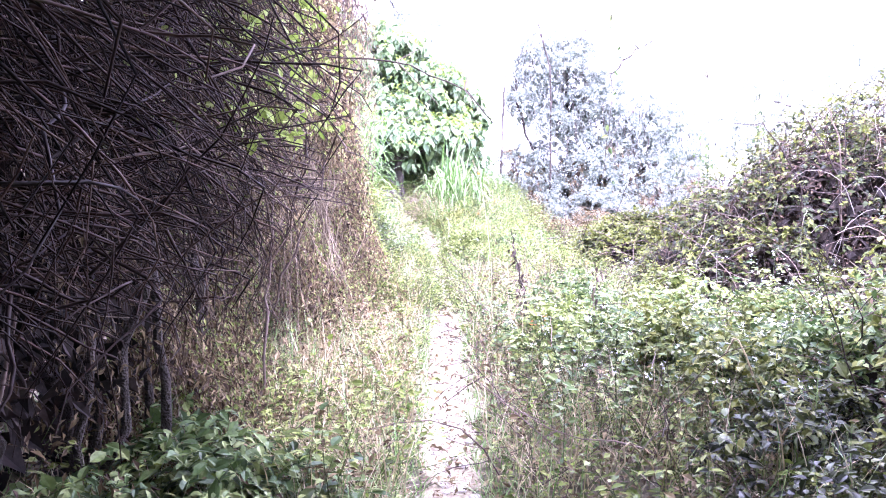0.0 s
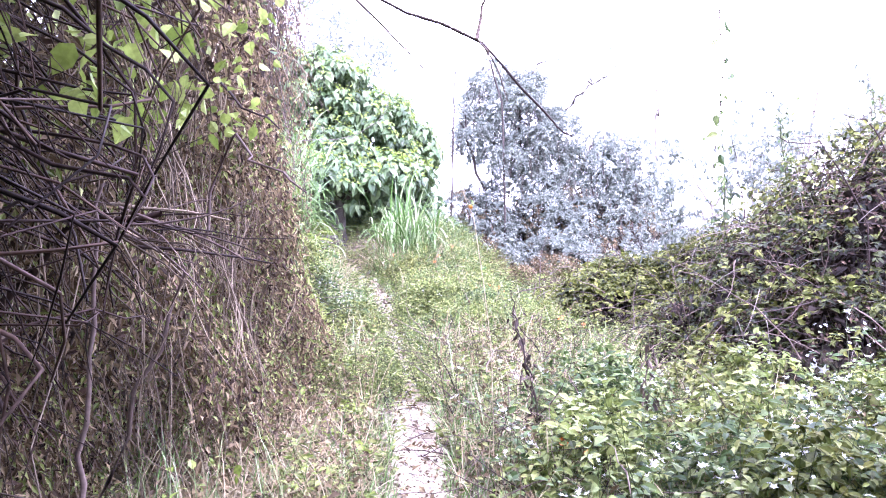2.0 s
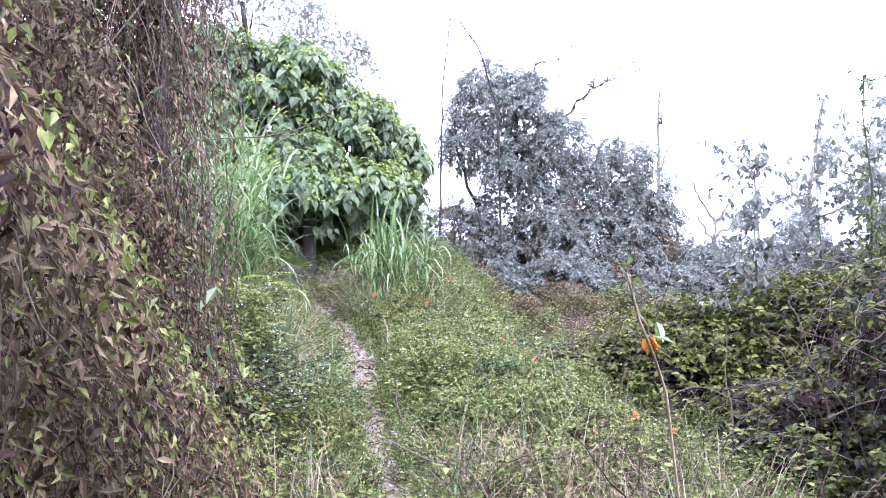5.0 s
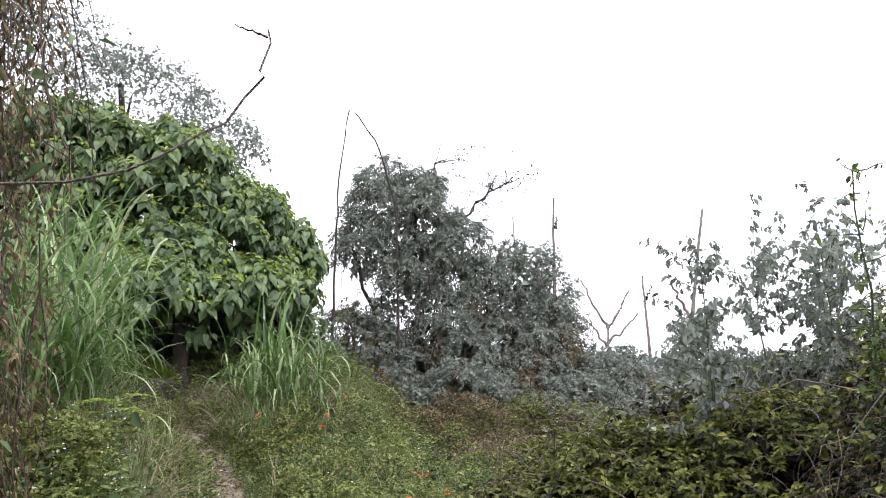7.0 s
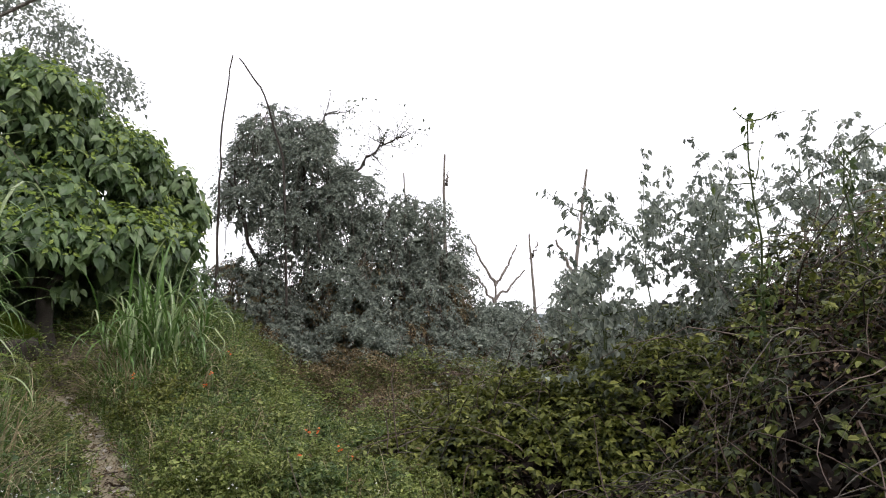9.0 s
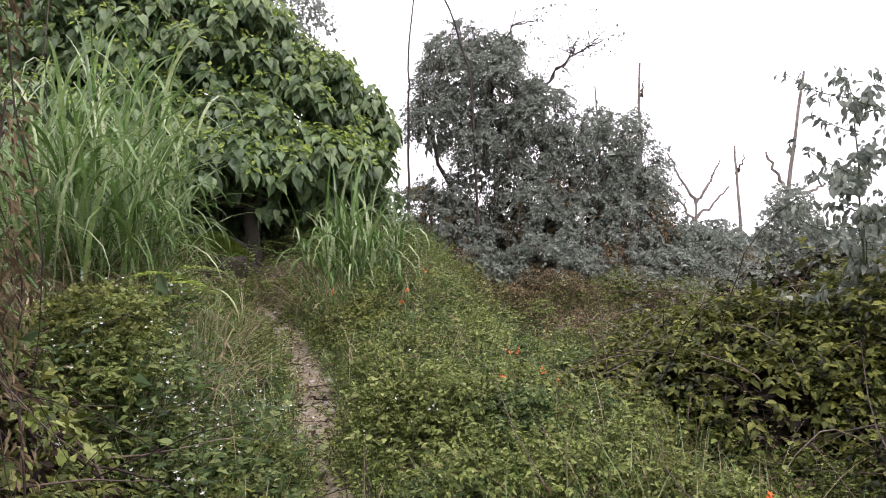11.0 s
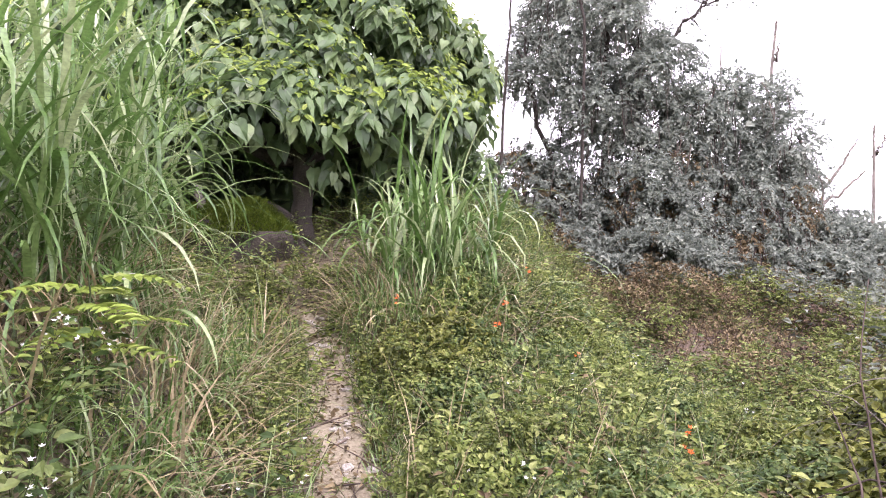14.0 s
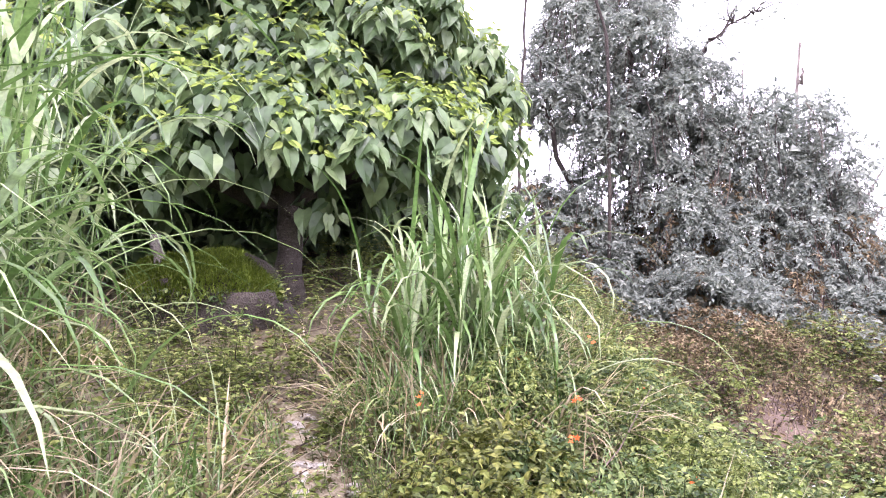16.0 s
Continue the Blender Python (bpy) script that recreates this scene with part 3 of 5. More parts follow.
tall = 3.4 + 0.7 * np.sin(y * 1.3) + np.clip(y - 6, 0, 3) * 0.25 - 1.6 * np.exp(-(((y - 6.0) / 1.0) ** 2))
z = rng.uniform(0.03, 1, n) * tall
depth = rng.uniform(0, 1, n) ** 1.3 * 0.8
hollow = np.sin(y * 5.3 + 1.2 * np.sin(z * 2.1)) * np.sin(z * 3.1 + y * 1.3) > 0.35
depth = np.where(hollow, 0.45 + 0.5 * depth, depth)
foot_out = 0.35 * np.clip(1 - z / 0.9, 0, 1) ** 1.5 * (y > 3)
at = np.stack([wall_x(y) - depth + foot_out + 0.25 * np.sin(z * 1.4 + y) + 0.10 * np.sin(z * 5.1 + y * 3.3) - 0.08, y, ground(wall_x(y), y) + z], 1)
d = np.stack([np.ones(n), -0.35 * np.ones(n), np.zeros(n)], 1) + rng.normal(0, 0.5, (n, 3))
dull = rng.random(n) < 0.22
part("withered_leaves", leaf_mesh("withered_leaves", M_BROWNLEAF, at[~dull], d[~dull], 0.046, LEAF, 0.32, 0.9, 1.0), wall)
part("withered_leaves", leaf_mesh("withered_leaves", M_RUSTLEAF, at[dull], d[dull], 0.05, LEAF, 0.36, 0.9, 1.0), wall)
pick = rng.random(n) < (0.06 + 0.22 * (z < 1.8)) * (y > 3.2) + 0.02
part("green_leaves", leaf_mesh("green_leaves", M_HERB, at[pick] + 0.03, d[pick], 0.034, LEAF, 0.42, 0.9), wall)
# backing leaves coloured as the shade deep in the wall
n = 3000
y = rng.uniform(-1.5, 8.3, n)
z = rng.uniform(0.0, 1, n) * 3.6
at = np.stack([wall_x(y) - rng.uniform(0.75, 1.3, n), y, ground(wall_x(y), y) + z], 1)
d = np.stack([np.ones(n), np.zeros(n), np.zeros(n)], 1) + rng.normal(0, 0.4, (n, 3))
part("inner_leaves", leaf_mesh("inner_leaves", M_SHADELEAF, at, d, 0.24, LEAF, 0.8, 0.8), wall)

# near-black leaves added behind and above the thicket to keep sky light out
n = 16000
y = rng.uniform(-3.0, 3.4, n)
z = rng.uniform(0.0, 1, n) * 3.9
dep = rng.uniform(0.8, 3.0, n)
shade_roof = rng.random(n) < 0.45
z = np.where(shade_roof, rng.uniform(2.9, 4.3, n), z)
dep = np.where(shade_roof, rng.uniform(0.2, 3.0, n), dep)
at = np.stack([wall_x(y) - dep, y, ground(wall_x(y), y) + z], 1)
part("inner_leaves", leaf_mesh("inner_leaves", M_SHADELEAF, at, np.array([0.3, 0, 1.0]) + rng.normal(0, 0.6, (n, 3)), 0.19, LEAF, 0.85, 0.3), wall)

# out-of-view shrubs, added overhead and around to shade the start of the path
shade_shrubs = thing("added_shade_shrub", "dense unseen shrubs added over the path for shade", "shrub", (1.6, -2.2, float(ground(1.6, -2.2))))
SHADE_ARCH = [(1.9, -1.2, 1.0, 1.0, 1.2, 1.4), (2.0, -3.2, 1.2, 1.0, 1.3, 1.6), (2.5, 0.7, 1.3, 0.8, 1.2, 1.9), (2.9, 2.4, 1.4, 0.9, 1.0, 1.7),
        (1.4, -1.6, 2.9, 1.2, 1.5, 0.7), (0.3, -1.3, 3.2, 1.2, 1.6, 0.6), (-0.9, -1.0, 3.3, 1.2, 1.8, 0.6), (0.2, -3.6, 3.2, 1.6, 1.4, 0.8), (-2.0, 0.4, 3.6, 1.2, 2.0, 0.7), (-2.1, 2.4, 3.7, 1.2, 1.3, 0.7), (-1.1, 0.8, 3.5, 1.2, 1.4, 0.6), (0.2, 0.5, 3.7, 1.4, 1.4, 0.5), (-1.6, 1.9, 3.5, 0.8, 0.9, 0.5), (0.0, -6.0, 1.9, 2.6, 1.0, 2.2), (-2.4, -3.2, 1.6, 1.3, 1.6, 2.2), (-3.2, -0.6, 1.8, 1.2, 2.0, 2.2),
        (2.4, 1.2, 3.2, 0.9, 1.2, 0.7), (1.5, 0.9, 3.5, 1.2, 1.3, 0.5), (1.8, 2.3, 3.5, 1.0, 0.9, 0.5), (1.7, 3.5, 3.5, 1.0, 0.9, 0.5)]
at, d = shell(SHADE_ARCH, 34000, 0.4, 1.1, -1.0)
part("leaves", leaf_mesh("leaves", M_TREELEAF, at, d, 0.22, LEAF, 0.8), shade_shrubs)
# near-black filler leaves that carry the shade inside these shrubs
at, d = shell(SHADE_ARCH, 12000, 0.2, 0.8, -1.0)
part("inner_leaves", leaf_mesh("inner_leaves", M_SHADELEAF, at, d, 0.26, LEAF, 0.8), shade_shrubs)
for b in SHADE_ARCH[4:]:
    x0 = 2.4 if b[0] > -0.5 else -2.7
    part("limb", mesh_from("limb", *one_tube([(x0, b[1] - 0.3, 0.0), (x0, b[1], 2.4), b[:3]], 0.05, 0.015, 7, 0.03), M_BARK, True), shade_shrubs)

# the overhanging bundle of bare twigs
bundle = thing("overhanging_twigs", "dark tangle of bare leafless twigs leaning over the path", "thicket", (-1.9, 2.2, float(ground(-1.9, 2.2))))
n = 3000
y = rng.uniform(-0.2, 3.3, n)
rise = rng.uniform(0, 1, n) ** 0.8
start = np.stack([wall_x(y) - rng.uniform(-0.1, 0.8, n), y, ground(wall_x(y), y) + 1.0 + 2.0 * rise], 1)
way = np.stack([rng.uniform(0.1, 1.0, n), rng.normal(0.35, 0.5, n), rng.normal(-0.15, 0.5, n)], 1)
line = wander(start, way, rng.uniform(0.35, 1.2, n), 8, 0.19, 0.10)
reach = 0.15 + 0.75 * np.clip((line[..., 2] - 1.1) / 1.0, 0, 1) * np.clip((3.6 - line[..., 1]) / 0.8, 0, 1)
line[..., 0] = np.minimum(line[..., 0], wall_x(line[..., 1]) + reach)
line = line[line[..., 2].min(1) > 0.85 + rng.uniform(-0.1, 0.3, n)]
n = len(line)
line = line[np.argsort(-(line[:, -1, 0] - wall_x(line[:, -1, 1])))]
# twig colour includes the shade they hang in
split_tubes("twig", "twigs", line, 0.0034 * rng.uniform(0.5, 1.9, n)[:, None] * np.linspace(1, 0.35, 8)[None], M_SHADETWIG, bundle, 300)
# near-black leaves behind the twigs paint the shade of the tangle
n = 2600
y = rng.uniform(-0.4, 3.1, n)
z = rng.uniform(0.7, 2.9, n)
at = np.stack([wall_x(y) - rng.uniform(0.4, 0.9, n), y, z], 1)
part("inner_leaves", leaf_mesh("inner_leaves", M_SHADELEAF, at, np.array([1.0, -0.4, 0.2]) + rng.normal(0, 0.5, (n, 3)), 0.11, LEAF, 0.6, 0.8), bundle)
for y0 in rng.uniform(1.7, 4.2, 14):
    x0 = float(wall_x(y0)) - rng.uniform(0.25, 1.0)
    z0 = float(ground(x0, y0))
    mid = (x0 + rng.normal(0.0, 0.12), y0 + rng.normal(0, 0.2), z0 + 1.3)
    part("stem", mesh_from("stem", *one_tube([(x0, y0, z0 - 0.03), mid, (mid[0] + rng.normal(0.1, 0.25), mid[1] + rng.normal(0.2, 0.3), z0 + rng.uniform(2.3, 3.2))], rng.uniform(0.018, 0.035), 0.012, 7, 0.035, 14), M_BARK, True), bundle)
n = 1100
y = rng.uniform(2.6, 4.9, n)
at = np.stack([wall_x(y) + rng.uniform(-0.3, 0.35, n), y, ground(wall_x(y), y) + rng.uniform(1.7, 2.9, n)], 1)
part("yellow_leaves", leaf_mesh("yellow_leaves", M_TIPLEAF, at, unit(rng.normal(size=(n, 3))), 0.055, OVAL, 0.7), bundle)

# one long twig that arches over the path
arch = thing("arching_branch", "long thin bare branch arching over the path", "branch", (-2.4, 4.0, float(ground(-2.4, 4.0))))
line = [(-2.35, 4.0, 1.4), (-2.1, 4.0, 2.15), (-1.62, 4.0, 2.38), (-1.16, 4.0, 2.34), (-0.77, 4.0, 2.18), (-0.56, 4.0, 1.95), (-0.50, 4.0, 1.9)]
stem = part("stem", mesh_from("stem", *one_tube([(-2.4, 4.0, 0.15)] + line, 0.008, 0.0025, 6, 0.006, 26), M_TWIG, True), arch)
for k, way, ln in ((4, (0.1, 0, 0.6), 0.16), (4, (0.3, 0.2, -0.3), 0.2), (3, (0.3, 0.3, 0.3), 0.3), (3, (0.5, 0.1, -0.5), 0.35)):
    part("twig", twig_mesh("twig", M_TWIG, np.array([line[k]], float), np.array([way]), np.array([ln]), 0.004, 6, 0.15), stem)

# a thin leafy vine hanging over the path from the added shrubs above
vine = thing("hanging_leafy_vine", "thin leafy vine hanging down over the path", "vine", (0.0, 4.5, 3.1))
line = [(1.75, 3.0, 3.45), (0.9, 3.9, 3.35), (0.1, 4.45, 3.1), (0.0, 4.5, 2.7), (0.02, 4.5, 2.2), (-0.02, 4.5, 1.72)]
part("stem", mesh_from("stem", *one_tube(line, 0.004, 0.0012, 5, 0.01, 24), M_TWIG, True), vine)
for k in range(16):
    z = 1.72 + k * 0.065
    p = np.array([[0.01 + rng.normal(0, 0.03), 4.5 + rng.normal(0, 0.03), z]])
    part("leaf", leaf_mesh("leaf", M_HERB_BLUE, p, unit(rng.normal(size=(1, 3))), 0.045, OVAL, 0.6, 1.2), vine)

# a bare branch with a fan of twigs that juts out of the thicket
fan = thing("jutting_branch", "bare dry branch with thin twigs jutting from the thicket", "branch", (-2.3, 3.9, float(ground(-2.3, 3.9))))
limb = part("limb", mesh_from("limb", *one_tube([(-2.3, 3.9, 0.05), (-2.25, 3.9, 1.3), (-2.0, 3.93, 1.63), (-1.7, 3.96, 1.68)], 0.018, 0.009, 8, 0.006, 16), M_SHADETWIG, True), fan)
for k in range(22):
    f = rng.uniform(0, 1)
    start = np.array([[-2.0 + 0.3 * f, 3.93 + rng.normal(0, 0.05), 1.66 + rng.normal(0, 0.04)]])
    way = np.array([[0.8, rng.normal(0.1, 0.3), rng.uniform(-0.5, 0.15)]])
    part("twig", twig_mesh("twig", M_TWIG if k % 3 else M_VINE, start, way, np.array([rng.uniform(0.2, 0.5)]), 0.0042, 7, 0.1, 0.0, 5), limb)

# vine-draped column at the end of the wall
col = thing("vine_draped_trunk", "dead trunk draped in brown hanging vines", "tree", (-3.1, 8.1, float(ground(-3.1, 8.1))))
trunk = part("trunk", mesh_from("trunk", *one_tube([(-3.1, 8.1, 0.5), (-3.05, 8.1, 2.5), (-3.15, 8.15, 4.8), (-3.3, 8.3, 6.0)], 0.10, 0.04, 9, 0.02), M_BARK, True), col)
for pts in ([(-3.1, 8.1, 3.2), (-3.7, 8.3, 4.2), (-4.0, 8.4, 5.2)], [(-3.1, 8.15, 3.8), (-2.85, 8.2, 4.5), (-2.8, 8.3, 5.4)]):
    part("limb", mesh_from("limb", *one_tube(pts, 0.045, 0.015, 6, 0.03), M_BARK, True), trunk)
n = 700
z = rng.uniform(1.2, 5.2, n)
a = rng.uniform(0, 6.28, n)
r = rng.uniform(0.08, 0.45, n)
start = np.stack([-3.1 + r * np.cos(a), 8.1 + r * np.sin(a), z], 1)
way = np.stack([rng.normal(0, 0.12, n), rng.normal(0, 0.12, n), -np.ones(n)], 1)
part("hanging_vines", twig_mesh("hanging_vines", M_TWIG, start, way, np.minimum(rng.uniform(0.4, 1.5, n), z - 0.7), 0.003, 8, 0.14, 0.14), col)
n = 20000
z = rng.uniform(0.8, 5.3, n)
a, r = rng.uniform(0, 6.28, n), rng.uniform(0.1, 0.5, n)
at = np.stack([-3.1 + r * np.cos(a), 8.1 + r * np.sin(a), z], 1)
part("withered_leaves", leaf_mesh("withered_leaves", M_BROWNLEAF, at, np.stack([np.cos(a), np.sin(a), 0 * a], 1), 0.04, LEAF, 0.36, 1.3), col)
pick = rng.random(n) < 0.12
at2 = at[pick] + rng.normal(0, 0.25, (pick.sum(), 3)) + np.array([-0.35, 0, 0.2])
part("green_leaves", leaf_mesh("green_leaves", M_TREELEAF, at2, unit(rng.normal(size=at2.shape)), 0.08, LEAF, 0.5), col)

# ---------------------------------------------------------------- the broad-leaved tree
TREE = [(-5.6, 17.2, 4.0, 1.8, 1.9, 1.7), (-4.45, 17.0, 3.4, 1.3, 1.5, 1.35), (-3.85, 17.6, 3.0, 0.85, 1.2, 1.1), (-6.6, 16.6, 4.5, 1.5, 1.5, 1.5),
        (-5.3, 17.4, 5.1, 1.1, 1.3, 0.8), (-7.6, 16.4, 3.6, 1.8, 1.8, 1.9), (-4.7, 15.9, 3.2, 1.0, 0.8, 0.8), (-3.8, 18.6, 3.0, 0.7, 1.0, 1.1),
        (-5.9, 15.8, 3.2, 1.1, 0.9, 1.0), (-6.3, 17.0, 2.9, 1.4, 1.4, 1.2), (-7.0, 15.0, 2.6, 1.3, 1.2, 1.5), (-4.1, 16.6, 2.75, 0.75, 0.8, 0.7), (-5.0, 15.4, 2.85, 0.7, 0.5, 0.5), (-3.95, 15.7, 2.85, 0.55, 0.5, 0.5), (-4.7, 15.7, 2.72, 0.9, 0.5, 0.42), (-5.4, 15.6, 2.7, 0.6, 0.45, 0.4), (-3.9, 15.9, 2.8, 0.6, 0.5, 0.42), (-3.5, 16.4, 2.95, 0.45, 0.5, 0.45), (-4.4, 17.5, 4.2, 1.1, 1.2, 0.8), (-3.7, 18.0, 3.5, 0.9, 1.0, 0.8)]
tree = thing("broad_leaved_tree", "broad-leaved tree with large drooping heart-shaped green leaves", "tree", (-4.4, 15.55, float(ground(-4.4, 15.55))))
trunk = part("trunk", mesh_from("trunk", *one_tube([(-4.36, 15.55, 1.5), (-4.4, 15.55, 1.9), (-4.42, 15.6, 2.5), (-4.9, 16.3, 3.6)], 0.125, 0.08, 12, 0.008), M_BARK, True), tree)
for b in TREE:
    part("limb", mesh_from("limb", *one_tube([(-4.45, 15.65, 2.5), ((-4.6 + b[0]) / 2, (15.8 + b[1]) / 2, (2.4 + b[2]) / 2 + 0.3), b[:3]], 0.06, 0.02, 7, 0.05), M_BARK, True), trunk)
DROOP = [(-4.95, 15.5, 2.45, 0.3, 0.3, 0.3), (-4.1, 15.6, 2.5, 0.28, 0.3, 0.28), (-3.6, 15.9, 2.6, 0.3, 0.3, 0.3), (-5.6, 15.5, 2.48, 0.35, 0.3, 0.35)]
CROWN = np.concatenate([lumpy(TREE, 120, 0.54, 9), np.array(DROOP)])
at, d = shell(CROWN, 3300, 0.84, 1.04, -0.2)
front = (at[:, 1] < 16.6) & (at[:, 2] < 4.4) & (d[:, 1] < -0.1)
order = np.argsort(~front, kind="stable")
at, d = at[order], d[order]
place, tip, normal = rosettes(at, d, 8, 0.13, 1.0)
turns = turn_to(tip, normal)
size = 0.165 * rng.uniform(0.55, 1.25, len(place))
crown = part("crown", mesh_from("crown", *scatter(HEART, place[300:], turns[300:], np.stack([size * 0.78, size, size], 1)[300:]), M_TREELEAF), tree)
one_leaf = mesh_from("leaf", HEART[0] * np.array([0.135, 0.17, 0.17]), HEART[1], M_TREELEAF)
for k in range(300):
    lf = part("leaf", one_leaf, tree)
    lf.matrix_local = Matrix.Translation(lf.location + Vector(place[k])) @ Matrix(turns[k].tolist()).to_4x4()
ia, idr = shell(TREE, 6000, 0.5, 0.82, -0.5)
part("inner_leaves", leaf_mesh("inner_leaves", M_TREELEAF, ia, idr, 0.19, HEART, 0.85, 1.0), tree)
crest = (rng.random(len(at)) < 0.76) & (d[:, 2] > -0.05)
place, tip, normal = rosettes(at[crest] + unit(d[crest] + np.array([0, 0, 0.55])) * 0.06, d[crest], 6, 0.06, 0.1)
size = 0.096 * rng.uniform(0.5, 1.25, len(place))
part("young_leaves", mesh_from("young_leaves", *scatter(OVAL, place, turn_to(tip, normal), np.stack([size * 0.5, size, size], 1)), M_TIPLEAF), tree)

# taller trees behind it, finer leaved
back = thing("tall_background_tree", "tall hazy tree with fine leaves behind the broad-leaved tree", "tree", (-7.5, 22, float(ground(-7.5, 22))))
BACK = [(-7.6, 21.5, 7.9, 1.7, 1.4, 0.9), (-9.6, 21.5, 9.0, 1.8, 1.4, 1.0), (-6.1, 21.5, 6.7, 1.4, 1.3, 0.9), (-11.6, 21.5, 9.6, 1.9, 1.4, 1.1), (-10.5, 21, 5.5, 2.2, 2, 2.0), (-8.2, 22, 4.5, 3.0, 2.0, 2.2)]
trunk = part("trunk", mesh_from("trunk", *one_tube([(-7.5, 22, 0.4), (-7.6, 22, 4), (-7.9, 21.6, 8.2)], 0.2, 0.06, 9, 0.04), M_BARK, True), back)
for b in BACK:
    part("limb", mesh_from("limb", *one_tube([(-7.6, 22, 3.2), ((-7.6 + b[0]) / 2, 21.8, (3.4 + b[2]) / 2), b[:3]], 0.09, 0.02, 6, 0.08), M_BARK, True), trunk)
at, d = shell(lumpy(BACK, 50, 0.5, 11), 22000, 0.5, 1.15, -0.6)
part("crown", leaf_mesh("crown", M_HAZELEAF, at, d, 0.12, LEAF, 0.5), back)["kind"] = "stuff"

under = thing("shaded_undergrowth", "dark shaded shrubs filling the ground behind the tree", "shrub", (-7.0, 19.0, float(ground(-7, 19))))
UNDER = [(-5.7, 17.0, 1.9, 1.0, 0.5, 0.8), (-6.4, 18.6, 2.3, 1.5, 0.8, 1.2), (-5.6, 20.2, 2.2, 2.2, 0.8, 1.6), (-8.6, 19.5, 2.6, 1.8, 1.0, 1.8), (-4.7, 17.6, 2.4, 0.9, 0.6, 1.0), (-3.6, 18.3, 2.2, 0.9, 0.6, 1.0), (-3.0, 19.3, 1.5, 0.7, 0.7, 0.8), (-4.4, 20.2, 2.0, 1.0, 0.9, 1.3), (-5.2, 18.8, 2.4, 1.3, 0.9, 1.3), (-7.2, 18.2, 2.6, 1.6, 1.1, 1.6), (-9.0, 16.5, 2.6, 1.6, 1.5, 2.0), (-6.6, 16.4, 2.0, 0.9, 0.7, 1.0), (-9.5, 14, 2.2, 1.6, 1.5, 1.8), (-7.5, 12.5, 1.8, 1.4, 1.4, 1.6), (-6.4, 10.8, 1.6, 1.2, 1.3, 1.5), (-5.6, 9.0, 1.4, 1.1, 1.2, 1.4)]
at, d = shell(lumpy(UNDER, 60, 0.4, 8), 30000, 0.6, 1.1)
part("leaves", leaf_mesh("leaves", M_TREELEAF, at, d, 0.13, OVAL, 0.6), under)
at, d = shell(UNDER, 9000, 0.3, 0.75)
part("inner_leaves", leaf_mesh("inner_leaves", M_TREELEAF, at, d, 0.32, LEAF, 0.8), under)
at, d = shell(UNDER, 300, 0.7, 1.0)
part("stems", twig_mesh("stems", M_TWIG, at, d + np.array([0, 0, 0.5]), rng.uniform(0.4, 1.2, len(at)), 0.006, 6, 0.15), under)

# ---------------------------------------------------------------- the tree hung with creepers, its leaves greyed for haze
CREEP = [(-2.0, 24.0, 5.9, 0.9, 1.0, 1.35), (-1.2, 24.0, 6.0, 0.75, 0.9, 1.0), (-2.55, 23.8, 4.7, 0.65, 0.9, 0.9), (-1.2, 23.8, 4.2, 1.0, 1.2, 1.3), (-0.4, 23.9, 4.9, 0.7, 0.9, 0.8),
         (1.3, 24.2, 4.0, 1.15, 1.2, 1.1), (2.0, 24.3, 3.0, 0.95, 1.2, 1.2), (0.3, 24.0, 3.4, 1.1, 1.2, 1.4), (-0.4, 23.5, 2.3, 1.3, 1.1, 1.3), (-2.3, 23.3, 2.4, 1.0, 1.0, 1.1), (1.2, 23.4, 2.0, 1.3, 1.0, 1.2),
         (2.9, 24.4, 1.7, 0.9, 1.0, 0.9), (-1.7, 22.7, 1.5, 1.1, 0.9, 1.0), (-0.1, 22.6, 1.4, 1.2, 0.8, 1.0), (1.6, 23.0, 1.5, 1.2, 0.9, 1.0), (3.3, 23.7, 1.2, 0.9, 1.0, 0.9), (-2.0, 21.7, 1.1, 0.9, 0.7, 0.8), (-0.6, 21.6, 1.0, 1.1, 0.7, 0.85), (1.0, 21.7, 1.0, 1.2, 0.7, 0.8), (2.4, 22.1, 1.0, 1.1, 0.8, 0.8)]
creeper = thing("creeper_clad_tree", "small tree with haze-greyed leaves overgrown by creepers, gaps of sky", "tree", (-0.8, 24, float(ground(-0.8, 24))))
stems = [one_tube([(-1.0, 23.9, 0.4), (-1.1, 23.8, 2.5), (-1.4, 23.6, 6.3)], 0.14, 0.03, 9, 0.04), one_tube([(-0.6, 24, 0.4), (0.2, 24.2, 2.5), (1.3, 24.6, 4.4)], 0.11, 0.03, 8, 0.05),
         one_tube([(-1.2, 23.8, 0.4), (-2.0, 23.4, 2.5), (-2.7, 23.2, 4.6), (-3.0, 23.2, 5.3)], 0.08, 0.02, 7, 0.05), one_tube([(0.0, 24, 0.3), (1.8, 24.6, 1.8), (2.9, 25, 3.4)], 0.08, 0.02, 7, 0.05)]
for s in stems:
    part("stem", mesh_from("stem", *s, M_BARK, True), creeper)
bare = [one_tube([(-0.4, 24.8, 4.6), (0.0, 25.6, 6.0), (0.6, 25.9, 6.6), (1.0, 26, 7.3)], 0.045, 0.015, 6, 0.05), one_tube([(0.0, 25.6, 6.0), (0.9, 25.9, 6.9), (1.7, 26, 7.3)], 0.035, 0.014, 5, 0.06),
        one_tube([(-1.2, 23.6, 6.2), (-0.8, 23.6, 7.0), (-0.1, 23.8, 7.3)], 0.03, 0.01, 5, 0.05), one_tube([(-2.6, 23.2, 4.4), (-2.9, 23.1, 5.6), (-2.7, 23.1, 6.4)], 0.03, 0.01, 5, 0.05)]
for s in bare:
    part("bare_limb", mesh_from("bare_limb", *s, M_BARK, True), creeper)
